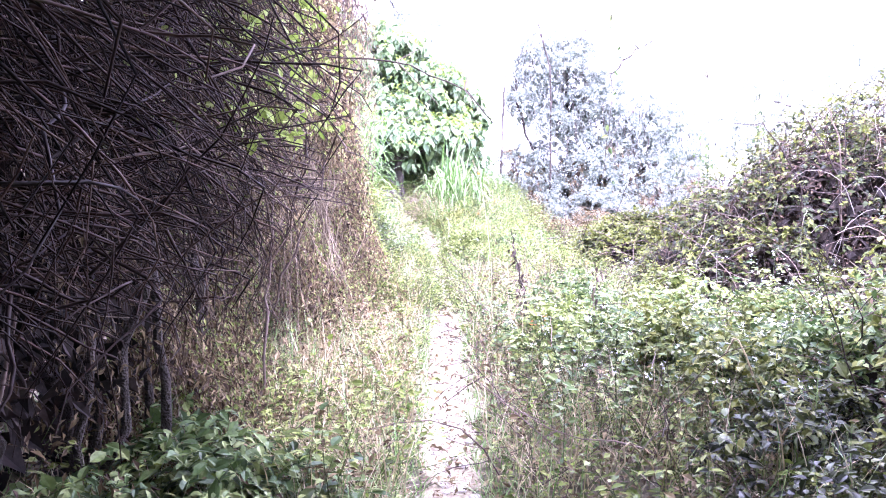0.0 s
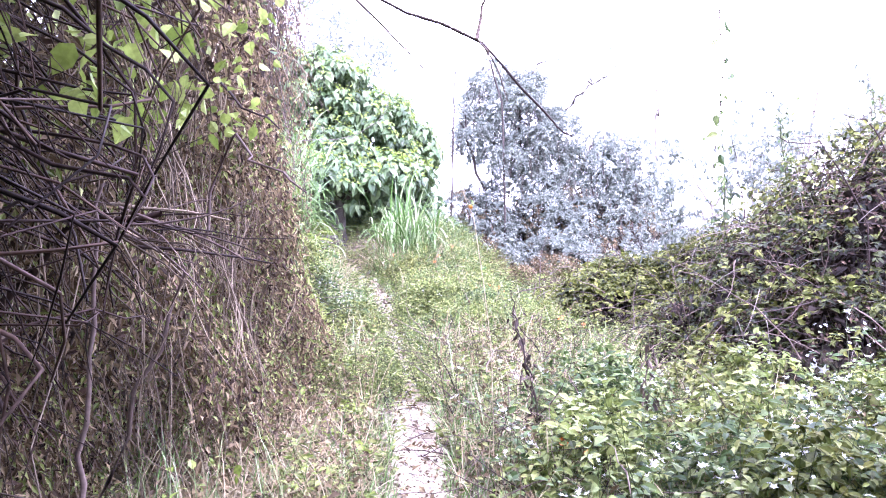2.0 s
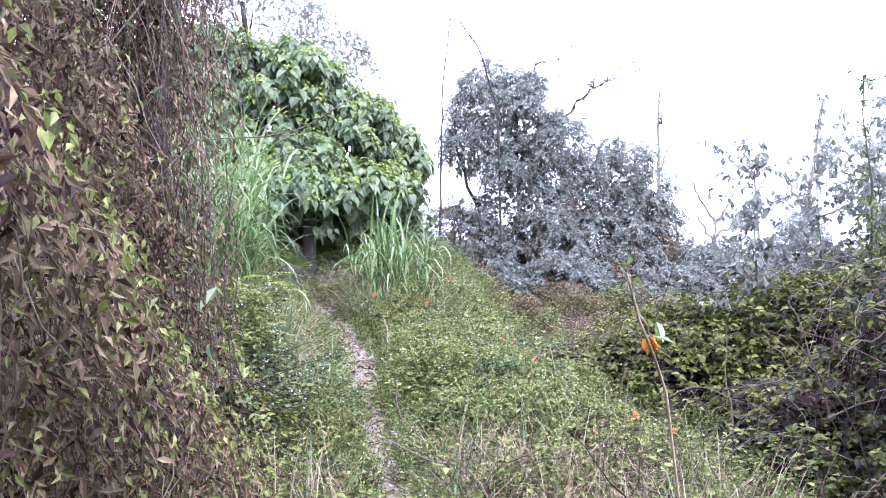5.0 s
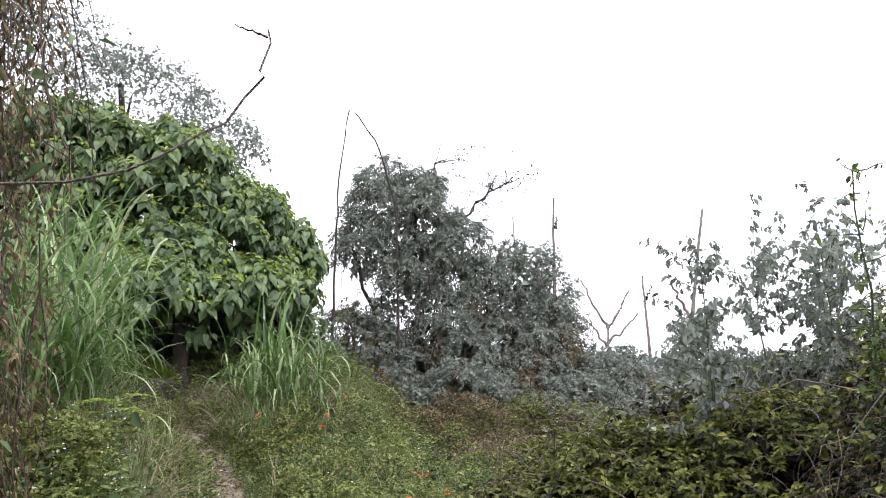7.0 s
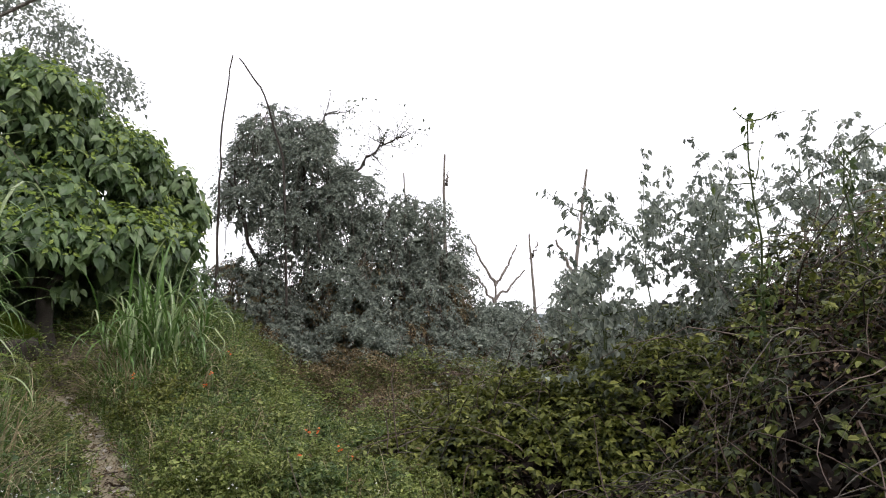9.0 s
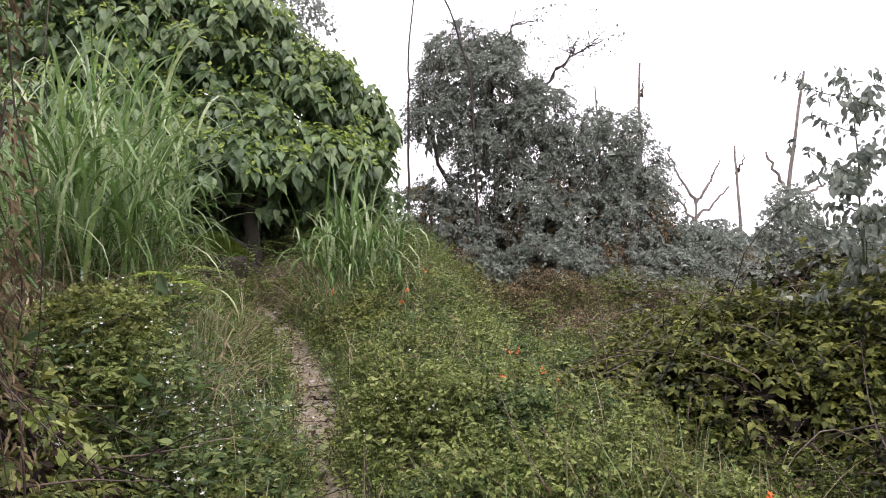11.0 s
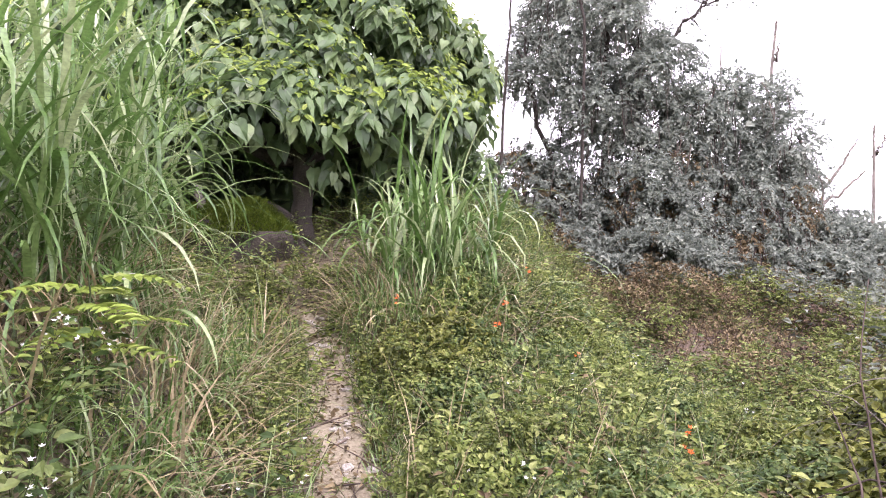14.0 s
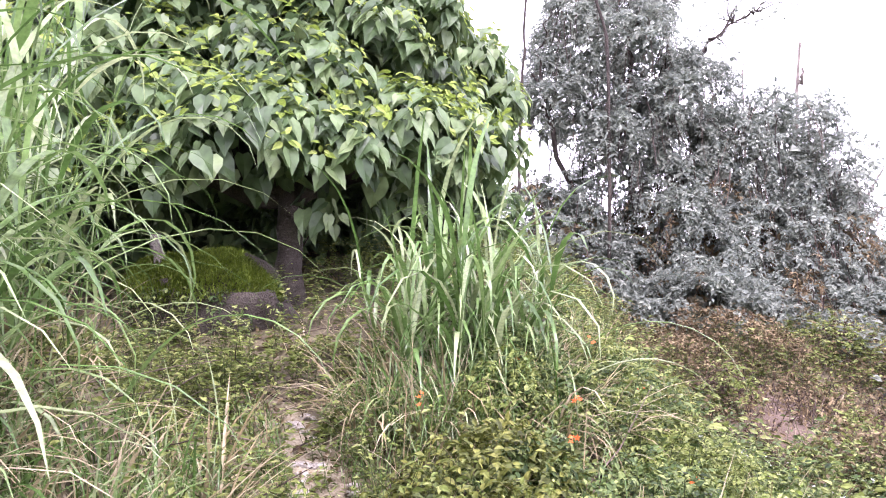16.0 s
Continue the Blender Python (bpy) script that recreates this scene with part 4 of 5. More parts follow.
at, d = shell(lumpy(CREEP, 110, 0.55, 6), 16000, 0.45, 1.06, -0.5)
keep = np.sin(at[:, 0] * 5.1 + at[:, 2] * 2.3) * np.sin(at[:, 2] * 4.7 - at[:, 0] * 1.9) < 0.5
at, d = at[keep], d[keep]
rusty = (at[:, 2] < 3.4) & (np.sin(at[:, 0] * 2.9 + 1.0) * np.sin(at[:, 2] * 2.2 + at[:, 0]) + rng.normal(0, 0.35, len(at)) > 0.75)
part("crown", spray_mesh("crown", M_HAZELEAF, at[~rusty], d[~rusty], 12, 0.38, 0.105, LEAF, 0.52, 0.9), creeper)
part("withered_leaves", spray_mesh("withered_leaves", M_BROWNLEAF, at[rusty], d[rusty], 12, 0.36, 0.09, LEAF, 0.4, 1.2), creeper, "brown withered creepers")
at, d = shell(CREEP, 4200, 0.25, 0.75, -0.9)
part("inner_leaves", leaf_mesh("inner_leaves", M_HAZELEAF, at, d, 0.24, LEAF, 0.6), creeper)
at, d = shell(CREEP, 1300, 0.9, 1.05, -0.9)
part("hanging_creepers", twig_mesh("hanging_creepers", M_TWIG, at, np.array([0, 0, -1.0]) + d * 0.3, np.minimum(rng.uniform(0.4, 1.4, len(at)), np.maximum(at[:, 2] - 0.6, 0.1)), 0.007, 6, 0.16, 0.1), creeper)
at, d = shell(CREEP, 3000, 0.4, 0.75, -0.9)
low = at[:, 2] < 3.0
part("inner_leaves", leaf_mesh("inner_leaves", M_BROWNLEAF, at[low], d[low], 0.22, LEAF, 0.7), creeper)["kind"] = "stuff"
tip = np.repeat(np.array([(0.0, 25.6, 6.0), (0.6, 25.9, 6.6), (0.9, 25.9, 6.9), (1.3, 26, 7.1), (-0.8, 23.6, 7.0)]), 9, 0)
part("fine_twigs", twig_mesh("fine_twigs", M_BARK, tip, np.array([0.3, 0, 0.7]) + rng.normal(0, 0.6, tip.shape), rng.uniform(0.4, 1.0, len(tip)), 0.012, 6, 0.25), creeper)["kind"] = "stuff"
top = np.repeat(np.array([(1.0, 26, 7.3), (1.7, 26, 7.3), (0.6, 25.9, 6.7), (-0.1, 23.8, 7.2)]), 70, 0) + rng.normal(0, 0.24, (280, 3))
part("twig_leaves", leaf_mesh("twig_leaves", M_HAZELEAF, top, unit(rng.normal(size=top.shape)), 0.10, LEAF, 0.5), creeper)["kind"] = "stuff"


# ---------------------------------------------------------------- bare dead trees and far land
def dead_tree(label, foot, top, r, forks):
    z = float(ground(foot[0], foot[1]))
    root = thing("dead_tree", label, "tree", (foot[0], foot[1], z), "bare dead trees")
    mid = ((foot[0] + top[0]) / 2, (foot[1] + top[1]) / 2, (z + top[2]) / 2)
    trunk = part("trunk", mesh_from("trunk", *one_tube([(foot[0], foot[1], z - 0.1), mid, top], r, r * 0.4, 8, r * 0.2), M_DEADWOOD, True), root)
    for f in forks:
        a = np.array((foot[0], foot[1], z)) * (1 - f[0]) + np.array(top) * f[0]
        part("limb", mesh_from("limb", *one_tube([a, a + np.array(f[1]) * 0.5 + np.array((0, 0, -0.1)), a + np.array(f[1])], r * 0.7, r * 0.3, 6, r * 0.4), M_DEADWOOD, True), trunk)
    return root


dead_tree("bare forked dead tree with thin twigs", (7.0, 36.7), (7.0, 36.7, 3.6), 0.10, [(0.98, (-1.1, 0, 2.1)), (0.98, (1.0, 0, 1.8)), (0.8, (1.4, 0.2, 1.3)), (0.75, (-0.8, 0, 1.2))])
dead_tree("bare leaning dead trunk with a crooked side limb", (11.0, 39), (12.3, 39, 9.3), 0.14, [(0.42, (-0.9, 0, 1.8)), (0.40, (1.6, 0, 0.6))])
dead_tree("short bare dead stump with a broken top", (9.3, 38), (9.0, 38, 6.0), 0.10, [(0.8, (0.3, 0, 0.8))])
dead_tree("thin bare dead stem rising behind the creepers", (3.6, 31.4), (3.75, 31.4, 8.0), 0.09, [(0.6, (0.3, 0, 0.9)), (0.85, (0.15, 0, 0.5))])
dead_tree("thin bare dead stem beside another", (2.6, 31.0), (2.2, 31.0, 7.2), 0.06, [(0.7, (-0.5, 0, 0.9)), (0.8, (0.4, 0, 0.6))])

# far shrubs wear the haze-greyed leaf colour
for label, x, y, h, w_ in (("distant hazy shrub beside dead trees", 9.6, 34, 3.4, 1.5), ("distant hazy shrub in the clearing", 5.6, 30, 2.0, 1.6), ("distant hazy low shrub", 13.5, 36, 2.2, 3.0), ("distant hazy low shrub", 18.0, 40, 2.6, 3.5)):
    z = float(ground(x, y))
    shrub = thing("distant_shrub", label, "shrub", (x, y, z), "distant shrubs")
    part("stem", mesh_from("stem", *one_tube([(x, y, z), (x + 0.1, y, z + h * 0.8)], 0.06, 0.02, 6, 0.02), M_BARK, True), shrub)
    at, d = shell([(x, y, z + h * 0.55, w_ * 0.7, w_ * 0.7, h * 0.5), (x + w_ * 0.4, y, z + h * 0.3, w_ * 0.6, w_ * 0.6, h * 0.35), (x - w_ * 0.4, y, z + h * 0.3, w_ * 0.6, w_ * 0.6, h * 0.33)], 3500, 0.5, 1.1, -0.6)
    part("crown", leaf_mesh("crown", M_HAZELEAF, at, d, 0.2, LEAF, 0.6), shrub)["kind"] = "stuff"

hx = np.linspace(-400, 400, 161)
prof = [np.stack([hx, np.full(161, y_), z_ + k * (4 + 3 * np.sin(hx * 0.013 + y_) + 1.3 * np.sin(hx * 0.05) + 0.5 * np.sin(hx * 0.21 + y_))], 1) for y_, z_, k in ((220, -3, 0), (250, -2, 0.6), (290, -2, 1.3), (340, -3, 0))]
hv = np.concatenate(prof)
i, j = np.meshgrid(np.arange(3), np.arange(160), indexing="ij")
hf = np.stack([i * 161 + j, i * 161 + j + 1, (i + 1) * 161 + j + 1, (i + 1) * 161 + j], -1).reshape(-1, 4)
tagged(new("backdrop", mesh_from("backdrop", hv, hf, M_HILL, True)), "low hazy wooded hills on the horizon", "hills", kind="structure")


# ---------------------------------------------------------------- tall grass
def grass_clump(label, cx, cy, rx, ry, canes, height, length, width, singles=120, straw=60):
    """Upright canes that carry long blades in turn, each arching over; straw round the foot."""
    root = thing("tall_grass_clump", label, "grass", (cx, cy, float(ground(cx, cy))), "tall grass clumps")
    a, r = rng.uniform(0, 6.28, canes), np.sqrt(rng.uniform(0, 1, canes))
    x, y = cx + rx * r * np.cos(a), cy + ry * r * np.sin(a)
    way = np.array([0, 0, 1.0]) + np.stack([np.cos(a) * r, np.sin(a) * r, 0 * a], 1) * 0.16 + rng.normal(0, 0.07, (canes, 3))
    cane = wander(on_ground(x, y, -0.02), way, height * rng.uniform(0.45, 1.08, canes), 6, 0.05)
    part("canes", mesh_from("canes", *tubes(cane, np.linspace(0.0055, 0.003, 6)[None].repeat(canes, 0), 5), M_GRASS, True), root)
    per = 7
    who = np.repeat(np.arange(canes), per)
    f = np.tile(np.linspace(0.12, 1.0, per), canes) * 4.99
    k = f.astype(int)
    base = cane[who, k] + (cane[who, k + 1] - cane[who, k]) * (f - k)[:, None]
    count = len(who)
    head = np.repeat(rng.uniform(0, 6.28, canes), per) + np.tile(np.arange(per) * math.pi, canes) + rng.normal(0, 0.5, count)
    ln = length * rng.uniform(0.45, 1.15, count)
    le, dr = rng.uniform(0.3, 0.95, count), rng.uniform(1.5, 2.8, count)
    spear = np.tile(np.arange(per) == per - 1, canes)
    le, dr = np.where(spear, 0.08, le), np.where(spear, rng.uniform(0.3, 1.6, count), dr)
    wd = width * rng.uniform(0.5, 1.25, count)
    near = np.argsort(base[:, 1] - 0.3 * base[:, 2])[:singles]
    rest = np.setdiff1d(np.arange(count), near)
    part("blades", mesh_from("blades", *blades(base[rest], head[rest], ln[rest], wd[rest], le[rest], dr[rest], 9), M_GRASS, True), root)
    shapes = [mesh_from("blade", *blades(np.zeros((1, 3)), np.zeros(1), np.array([length]), np.array([width]), np.array([q * 0.07 + 0.1]), np.array([0.8 + q * 0.36])), M_GRASS, True) for q in range(6)]
    for k, p in enumerate(near):
        ob = part("blade", shapes[k % 6], root)
        q = ln[p] / length
        ob.matrix_local = Matrix.Translation(ob.location + Vector(base[p])) @ Matrix.Rotation(head[p], 4, "Z") @ Matrix.Diagonal((q, wd[p] / width, q, 1))
    a, r = rng.uniform(0, 6.28, straw * 4), np.sqrt(rng.uniform(0, 1.3, straw * 4))
    foot_at = on_ground(cx + rx * r * np.cos(a), cy + ry * r * np.sin(a), -0.02)
    m = len(foot_at)
    part("dry_blades", mesh_from("dry_blades", *blades(foot_at, a + rng.normal(0, 0.8, m), rng.uniform(0.25, 0.8, m), rng.uniform(0.005, 0.014, m), rng.uniform(0.1, 0.9, m), rng.uniform(0.4, 2.2, m)), M_DRYGRASS, True), root, "straw-coloured dry blades")
    return root


grass_clump("arching clump of tall green grass beside the path", -2.85, 14.35, 0.50, 0.35, 46, 0.82, 0.95, 0.031, 180, 60)
grass_clump("tall dense green grass along the bank", -4.2, 11.5, 0.40, 0.75, 62, 1.35, 1.1, 0.03, 200, 110)
grass_clump("tall green grass mixed with straw on the bank", -5.0, 12.9, 0.6, 0.7, 70, 1.5, 1.1, 0.03, 60, 60)
grass_clump("tall green grass mixed with straw on the bank", -4.9, 10.3, 0.6, 0.9, 60, 1.3, 1.0, 0.028, 60, 80)
grass_clump("short spreading tuft of green grass by the path", -3.75, 12.5, 0.2, 0.6, 60, 0.22, 0.45, 0.009, 40, 40)
grass_clump("short spreading tuft of green grass by the path", -3.35, 11.0, 0.2, 0.5, 50, 0.2, 0.42, 0.009, 40, 40)
grass_clump("straw and green grass at the foot of the clump", -2.75, 13.85, 0.6, 0.3, 90, 0.22, 0.5, 0.010, 60, 90)

grass_clump("straw and thin green grass spreading over the bank", -3.72, 11.9, 0.28, 0.5, 46, 0.3, 0.5, 0.011, 40, 70)

# ---------------------------------------------------------------- ground cover
cover = thing("ground_cover", "dense low green weeds covering the ground", "weeds", (-1, 8, float(ground(-1, 8))), kind="stuff")
x, y = rng.uniform(-5.4, -3.3, 900), rng.uniform(13.0, 14.85, 900)
herbs(cover, x, y, rng.uniform(0.08, 0.3, 900), 12, 0.045, M_HERB, LEAF, 0.5)
x, y = spread(7000, -3.6, 0.5, 7.0, 13.0, 0.11)
herbs(cover, x, y, rng.uniform(0.10, 0.36, len(x)), 14, 0.036, M_HERB, LEAF, 0.5)
x, y = off_slope(*spread(7600, -4.5, 2.5, 12.0, 21.0, 0.16))
herbs(cover, x, y, rng.uniform(0.12, 0.42, len(x)), 13, 0.046, M_HERB, LEAF, 0.45)
x, y = off_slope(*spread(5600, -2.6, 1.5, 11.5, 18.0, 0.16))
herbs(cover, x, y, rng.uniform(0.10, 0.40, len(x)), 13, 0.042, M_HERB_BLUE, OVAL, 0.5)
y = rng.uniform(7.2, 10.6, 700)
x = path_x(y) + np.where(rng.random(700) < 0.5, -1, 1) * rng.uniform(0.06, 0.2, 700)
herbs(cover, x, y, rng.uniform(0.1, 0.3, 700), 10, 0.036, M_HERB, LEAF, 0.45)
x, y = off_slope(*spread(2800, -1.9, 1.5, 13.5, 18.2, 0.25))
patch = np.sin(x * 2.3 + 0.7) * np.sin(y * 1.9 + 0.4) + rng.normal(0, 0.45, len(x))
for near, far, leafy, size, mat, kind in ((-9, -0.35, 12, 0.045, M_HERB, LEAF), (-0.35, 0.2, 14, 0.065, M_HERB, OVAL), (0.2, 0.55, 14, 0.07, M_HERB_BLUE, OVAL), (0.55, 9, 10, 0.05, M_TIPLEAF, LEAF)):
    some = (patch >= near) & (patch < far)
    herbs(cover, x[some], y[some], rng.uniform(0.15, 0.5, some.sum()), leafy, size, mat, kind, 0.5)
x, y = spread(900, -2.6, 1.0, 1.0, 13.0, 0.25)
herbs(cover, x, y, rng.uniform(0.15, 0.5, len(x)), 14, 0.052, M_HERB, OVAL, 0.55)
x, y = spread(1200, -2.4, 1.5, 0.8, 13.0, 0.25)
herbs(cover, x, y, rng.uniform(0.15, 0.5, len(x)), 10, 0.045, M_BROWNLEAF, LEAF, 0.4)
x, y = spread(500, -2.4, 1.5, 0.8, 16.0, 0.2)
herbs(cover, x, y, rng.uniform(0.1, 0.4, len(x)), 12, 0.042, M_TIPLEAF, OVAL, 0.5)
x, y = spread(2600, -2.0, 1.8, 0.3, 7.5, 0.17)
herbs(cover, x, y, rng.uniform(0.08, 0.34, len(x)), 11, 0.05, M_HERB, LEAF, 0.5)
x, y = spread(1800, -2.6, 0.5, 7.0, 13.5, 0.15)
herbs(cover, x, y, rng.uniform(0.05, 0.15, len(x)), 8, 0.035, M_TIPLEAF, LEAF, 0.4)
x, y = spread(2600, 1.0, 9.0, 14.0, 34.0, 0.3)
herbs(cover, x, y, rng.uniform(0.2, 0.6, len(x)), 10, 0.14, M_HAZELEAF, LEAF, 0.5)

turf = thing("short_grass", "short fine green grass along the path edge", "grass", (-1.8, 8, float(ground(-1.8, 8))), kind="stuff")
y = rng.uniform(0.5, 14, 9000)
x = path_x(y) + np.where(rng.random(9000) < 0.5, -1, 1) * (0.13 + np.abs(rng.normal(0, 0.22, 9000)))
part("blades", mesh_from("blades", *blades(on_ground(x, y, -0.01), rng.uniform(0, 6.28, 9000), rng.uniform(0.06, 0.22, 9000), rng.uniform(0.003, 0.007, 9000), rng.uniform(0, 0.5, 9000), rng.uniform(0.3, 1.8, 9000), 4), M_GRASS, True), turf)
y = rng.uniform(0.5, 16, 5000)
x = path_x(y) + rng.normal(0, 1.2, 5000)
keep = np.abs(x - path_x(y)) > 0.16
part("dry_blades", mesh_from("dry_blades", *blades(on_ground(x, y, -0.01)[keep], rng.uniform(0, 6.28, keep.sum()), rng.uniform(0.1, 0.35, keep.sum()), rng.uniform(0.002, 0.006, keep.sum()), rng.uniform(0.2, 1.0, keep.sum()), rng.uniform(0.3, 1.8, keep.sum()), 5), M_DRYGRASS, True), turf)

litter = thing("leaf_litter", "fallen dry leaves and broken twigs on the ground", "leaves", (-1, 3, float(ground(-1, 3))), kind="stuff")
y = rng.uniform(0.0, 20, 15000)
x = path_x(y) + rng.normal(0, 1.3, 15000)
at = on_ground(x, y, 0.015 + 0.02 * rng.random(15000))
part("dry_leaves", leaf_mesh("dry_leaves", M_BROWNLEAF, at, np.array([0, 0, 1.0]) + rng.normal(0, 0.3, (15000, 3)), 0.05, LEAF, 0.5, 0.0), litter)
yb = rng.uniform(0.5, 14, 3000)
bits = on_ground(path_x(yb) + rng.normal(0, 0.13, 3000), yb, 0.022)
part("dry_leaves", leaf_mesh("dry_leaves", M_BROWNLEAF, bits, np.array([0, 0, 1.0]) + rng.normal(0, 0.25, (3000, 3)), 0.024, LEAF, 0.4, 0.0), litter)
yf = rng.uniform(0.8, 3.6, 3500)
xf = wall_x(yf) + rng.uniform(-0.7, 0.7, 3500)
part("dry_leaves", leaf_mesh("dry_leaves", M_BROWNLEAF, on_ground(xf, yf, 0.02 + 0.05 * rng.random(3500)), np.array([0, 0, 1.0]) + rng.normal(0, 0.45, (3500, 3)), 0.055, LEAF, 0.5, 0.0), litter)
part("twigs", twig_mesh("twigs", M_DRYGRASS, on_ground(xf[:300], yf[:300], 0.06), rng.normal(size=(300, 3)) * np.array([1, 1, 0.3]), rng.uniform(0.15, 0.6, 300), 0.003, 6, 0.2, 0.0), litter)
at = on_ground(x[:1400], y[:1400], 0.03)
way = rng.normal(size=(1400, 3)) * np.array([1, 1, 0.15])
part("twigs", twig_mesh("twigs", M_TWIG, at, way, rng.uniform(0.1, 0.7, 1400), 0.004, 5, 0.15, 0.0), litter)

# ---------------------------------------------------------------- taller weeds with white flowers
def flowering(label, x, y, height, leaves, size, mat, heads, bloom):
    root = thing("flowering_weeds", label, "weeds", (float(np.mean(x)), float(np.mean(y)), float(ground(np.mean(x), np.mean(y)))), "flowering weeds", "stuff")
    tips = herbs(root, x, y, height, leaves, size, mat, OVAL, 0.55, True, 0.9)
    tips = tips[rng.random(len(tips)) < heads]
    at = np.repeat(tips, 4, 0) + rng.normal(0, 0.022, (len(tips) * 4, 3)) + np.array([0, 0, 0.02])
    up = np.array([0, 0, 1.0]) + rng.normal(0, 0.5, (len(at), 3))
    part("flowers", mesh_from("flowers", *scatter(FLOWER, at, turn_to(np.cross(up, rng.normal(size=up.shape)), up), bloom * rng.uniform(0.6, 1.2, len(at))), M_WHITE), root, "small white flower heads")
    return root


x, y = spread(1500, -1.5, 2.2, 3.4, 8.6, 0.3)
keep = (x > path_x(y) + 0.38) & (rng.random(len(x)) < np.exp(-((y - 5.4) / 1.2) ** 2)) & (y < 6.5)
flowering("leafy weeds with small white flowers beside the path", x[keep], y[keep], rng.uniform(0.35, 0.72, keep.sum()), 22, 0.055, M_HERB_BLUE, 0.85, 0.028)
x, y = spread(420, -3.6, -2.5, 8.9, 11.4, 0.25)
keep = x < path_x(y) - 0.2
flowering("bluish weeds with small white flowers left by the path", x[keep], y[keep], rng.uniform(0.2, 0.5, keep.sum()), 20, 0.055, M_HERB_BLUE, 0.4, 0.02)
x, y = spread(160, -1.6, -0.2, 14.2, 16.6, 0.3)
flowering("low weeds with white flowers in the hollow", x, y, rng.uniform(0.15, 0.35, len(x)), 16, 0.06, M_HERB_BLUE, 0.6, 0.03)
x, y = spread(380, -2.4, -0.9, 8.0, 13.0, 0.16)
keep = x > path_x(y) + 0.2
flowering("mixed green weeds with a few white flowers", x[keep], y[keep], rng.uniform(0.15, 0.4, keep.sum()), 16, 0.05, M_HERB, 0.15, 0.018)
x, y = spread(330, -2.3, -1.0, 1.2, 3.2, 0.35)
keep = x < path_x(y) - 0.45
flowering("dark-leaved weeds at the foot of the thicket", x[keep], y[keep], rng.uniform(0.15, 0.4, keep.sum()), 14, 0.085, M_HERB_BLUE, 0.02, 0.015)

# straw between the path and the thicket
straw = thing("dry_straw", "pale dry straw and dead stalks under the thicket", "grass", (-1.5, 4, float(ground(-1.5, 4))), kind="stuff")
n = 9000
y = rng.uniform(0.8, 8.6, n)
x = wall_x(y) + rng.uniform(-0.3, 0.75, n)
keep = x < path_x(y) - 0.17
x, y = x[keep], y[keep]
n = len(x)
part("blades", mesh_from("blades", *blades(on_ground(x, y, -0.01), rng.uniform(0, 6.28, n), rng.uniform(0.08, 0.4, n), rng.uniform(0.003, 0.008, n), rng.uniform(0.1, 1.1, n), rng.uniform(0.2, 1.8, n), 5), M_DRYGRASS, True), straw)
at = on_ground(x[:3500], y[:3500], 0.0) + np.abs(rng.normal(0, 0.14, (3500, 3))) * np.array([0, 0, 1])
part("dry_leaves", leaf_mesh("dry_leaves", M_BROWNLEAF, at, np.array([0, 0, 1.0]) + rng.normal(0, 0.6, (3500, 3)), 0.055, LEAF, 0.45, 0.1), straw)
part("green_leaves", leaf_mesh("green_leaves", M_TIPLEAF, at[:260] + 0.05, np.array([0, 0, 1.0]) + rng.normal(0, 0.6, (260, 3)), 0.06, OVAL, 0.6, 0.1), straw)

n = 3000
y = rng.uniform(3.4, 9.0, n)
x = path_x(y) + rng.uniform(0.2, 2.0, n)
part("stalks", mesh_from("stalks", *blades(on_ground(x, y, -0.01), rng.uniform(0, 6.28, n), rng.uniform(0.12, 0.55, n), rng.uniform(0.002, 0.006, n), rng.uniform(0.0, 0.9, n), rng.uniform(0.1, 1.4, n), 5), M_DRYGRASS, True), straw)
at = on_ground(x[:3000], y[:3000], 0.0) + np.abs(rng.normal(0, 0.16, (3000, 3))) * np.array([0, 0, 1])
part("dry_leaves", leaf_mesh("dry_leaves", M_BROWNLEAF, at, np.array([0, 0, 1.0]) + rng.normal(0, 0.7, (3000, 3)), 0.05, LEAF, 0.45, 0.1), straw)
part("twigs", twig_mesh("twigs", M_TWIG, at[:700], rng.normal(size=(700, 3)) * np.array([1, 1, 0.5]) + np.array([0, 0, 0.4]), rng.uniform(0.15, 0.8, 700), 0.003, 6, 0.2), straw)

# ---------------------------------------------------------------- saplings on the mounds
sapling("leafy sapling with drooping haze-greyed leaves", 1.0, 11.4, 2.85, 150, 0.068, M_HAZELEAF, 0.45)
sapling("leafy sapling with drooping haze-greyed leaves", 2.0, 12.6, 3.15, 170, 0.068, M_HAZELEAF, 0.6)
sapling("leafy sapling with drooping haze-greyed leaves", 2.6, 12.3, 3.1, 190, 0.068, M_HAZELEAF, 0.7)
sapling("bushy sapling above the brambles", 3.5, 12.0, 3.3, 220, 0.068, M_HAZELEAF, 0.8)
sapling("bushy sapling above the brambles", 4.4, 12.4, 3.6, 220, 0.068, M_HAZELEAF, 0.9)
sapling("bushy sapling above the brambles", 5.4, 12.2, 3.7, 220, 0.068, M_HAZELEAF, 0.9)
for x, y, top in ((2.9, 12.9, 3.3), (3.9, 12.7, 3.75), (4.9, 12.9, 3.9), (6.1, 12.8, 4.1), (2.3, 11.9, 3.0)):
    sapling("bushy sapling above the brambles", x, y, top, 230, 0.062, M_HAZELEAF, 0.85)
sapling("tall thin stalk with small leaves", 1.2, 9.6, 3.15, 18, 0.05, M_HERB_BLUE, 0.22)
sapling("tall thin stalk with small leaves", 1.75, 9.5, 2.95, 18, 0.05, M_HERB_BLUE, 0.22)
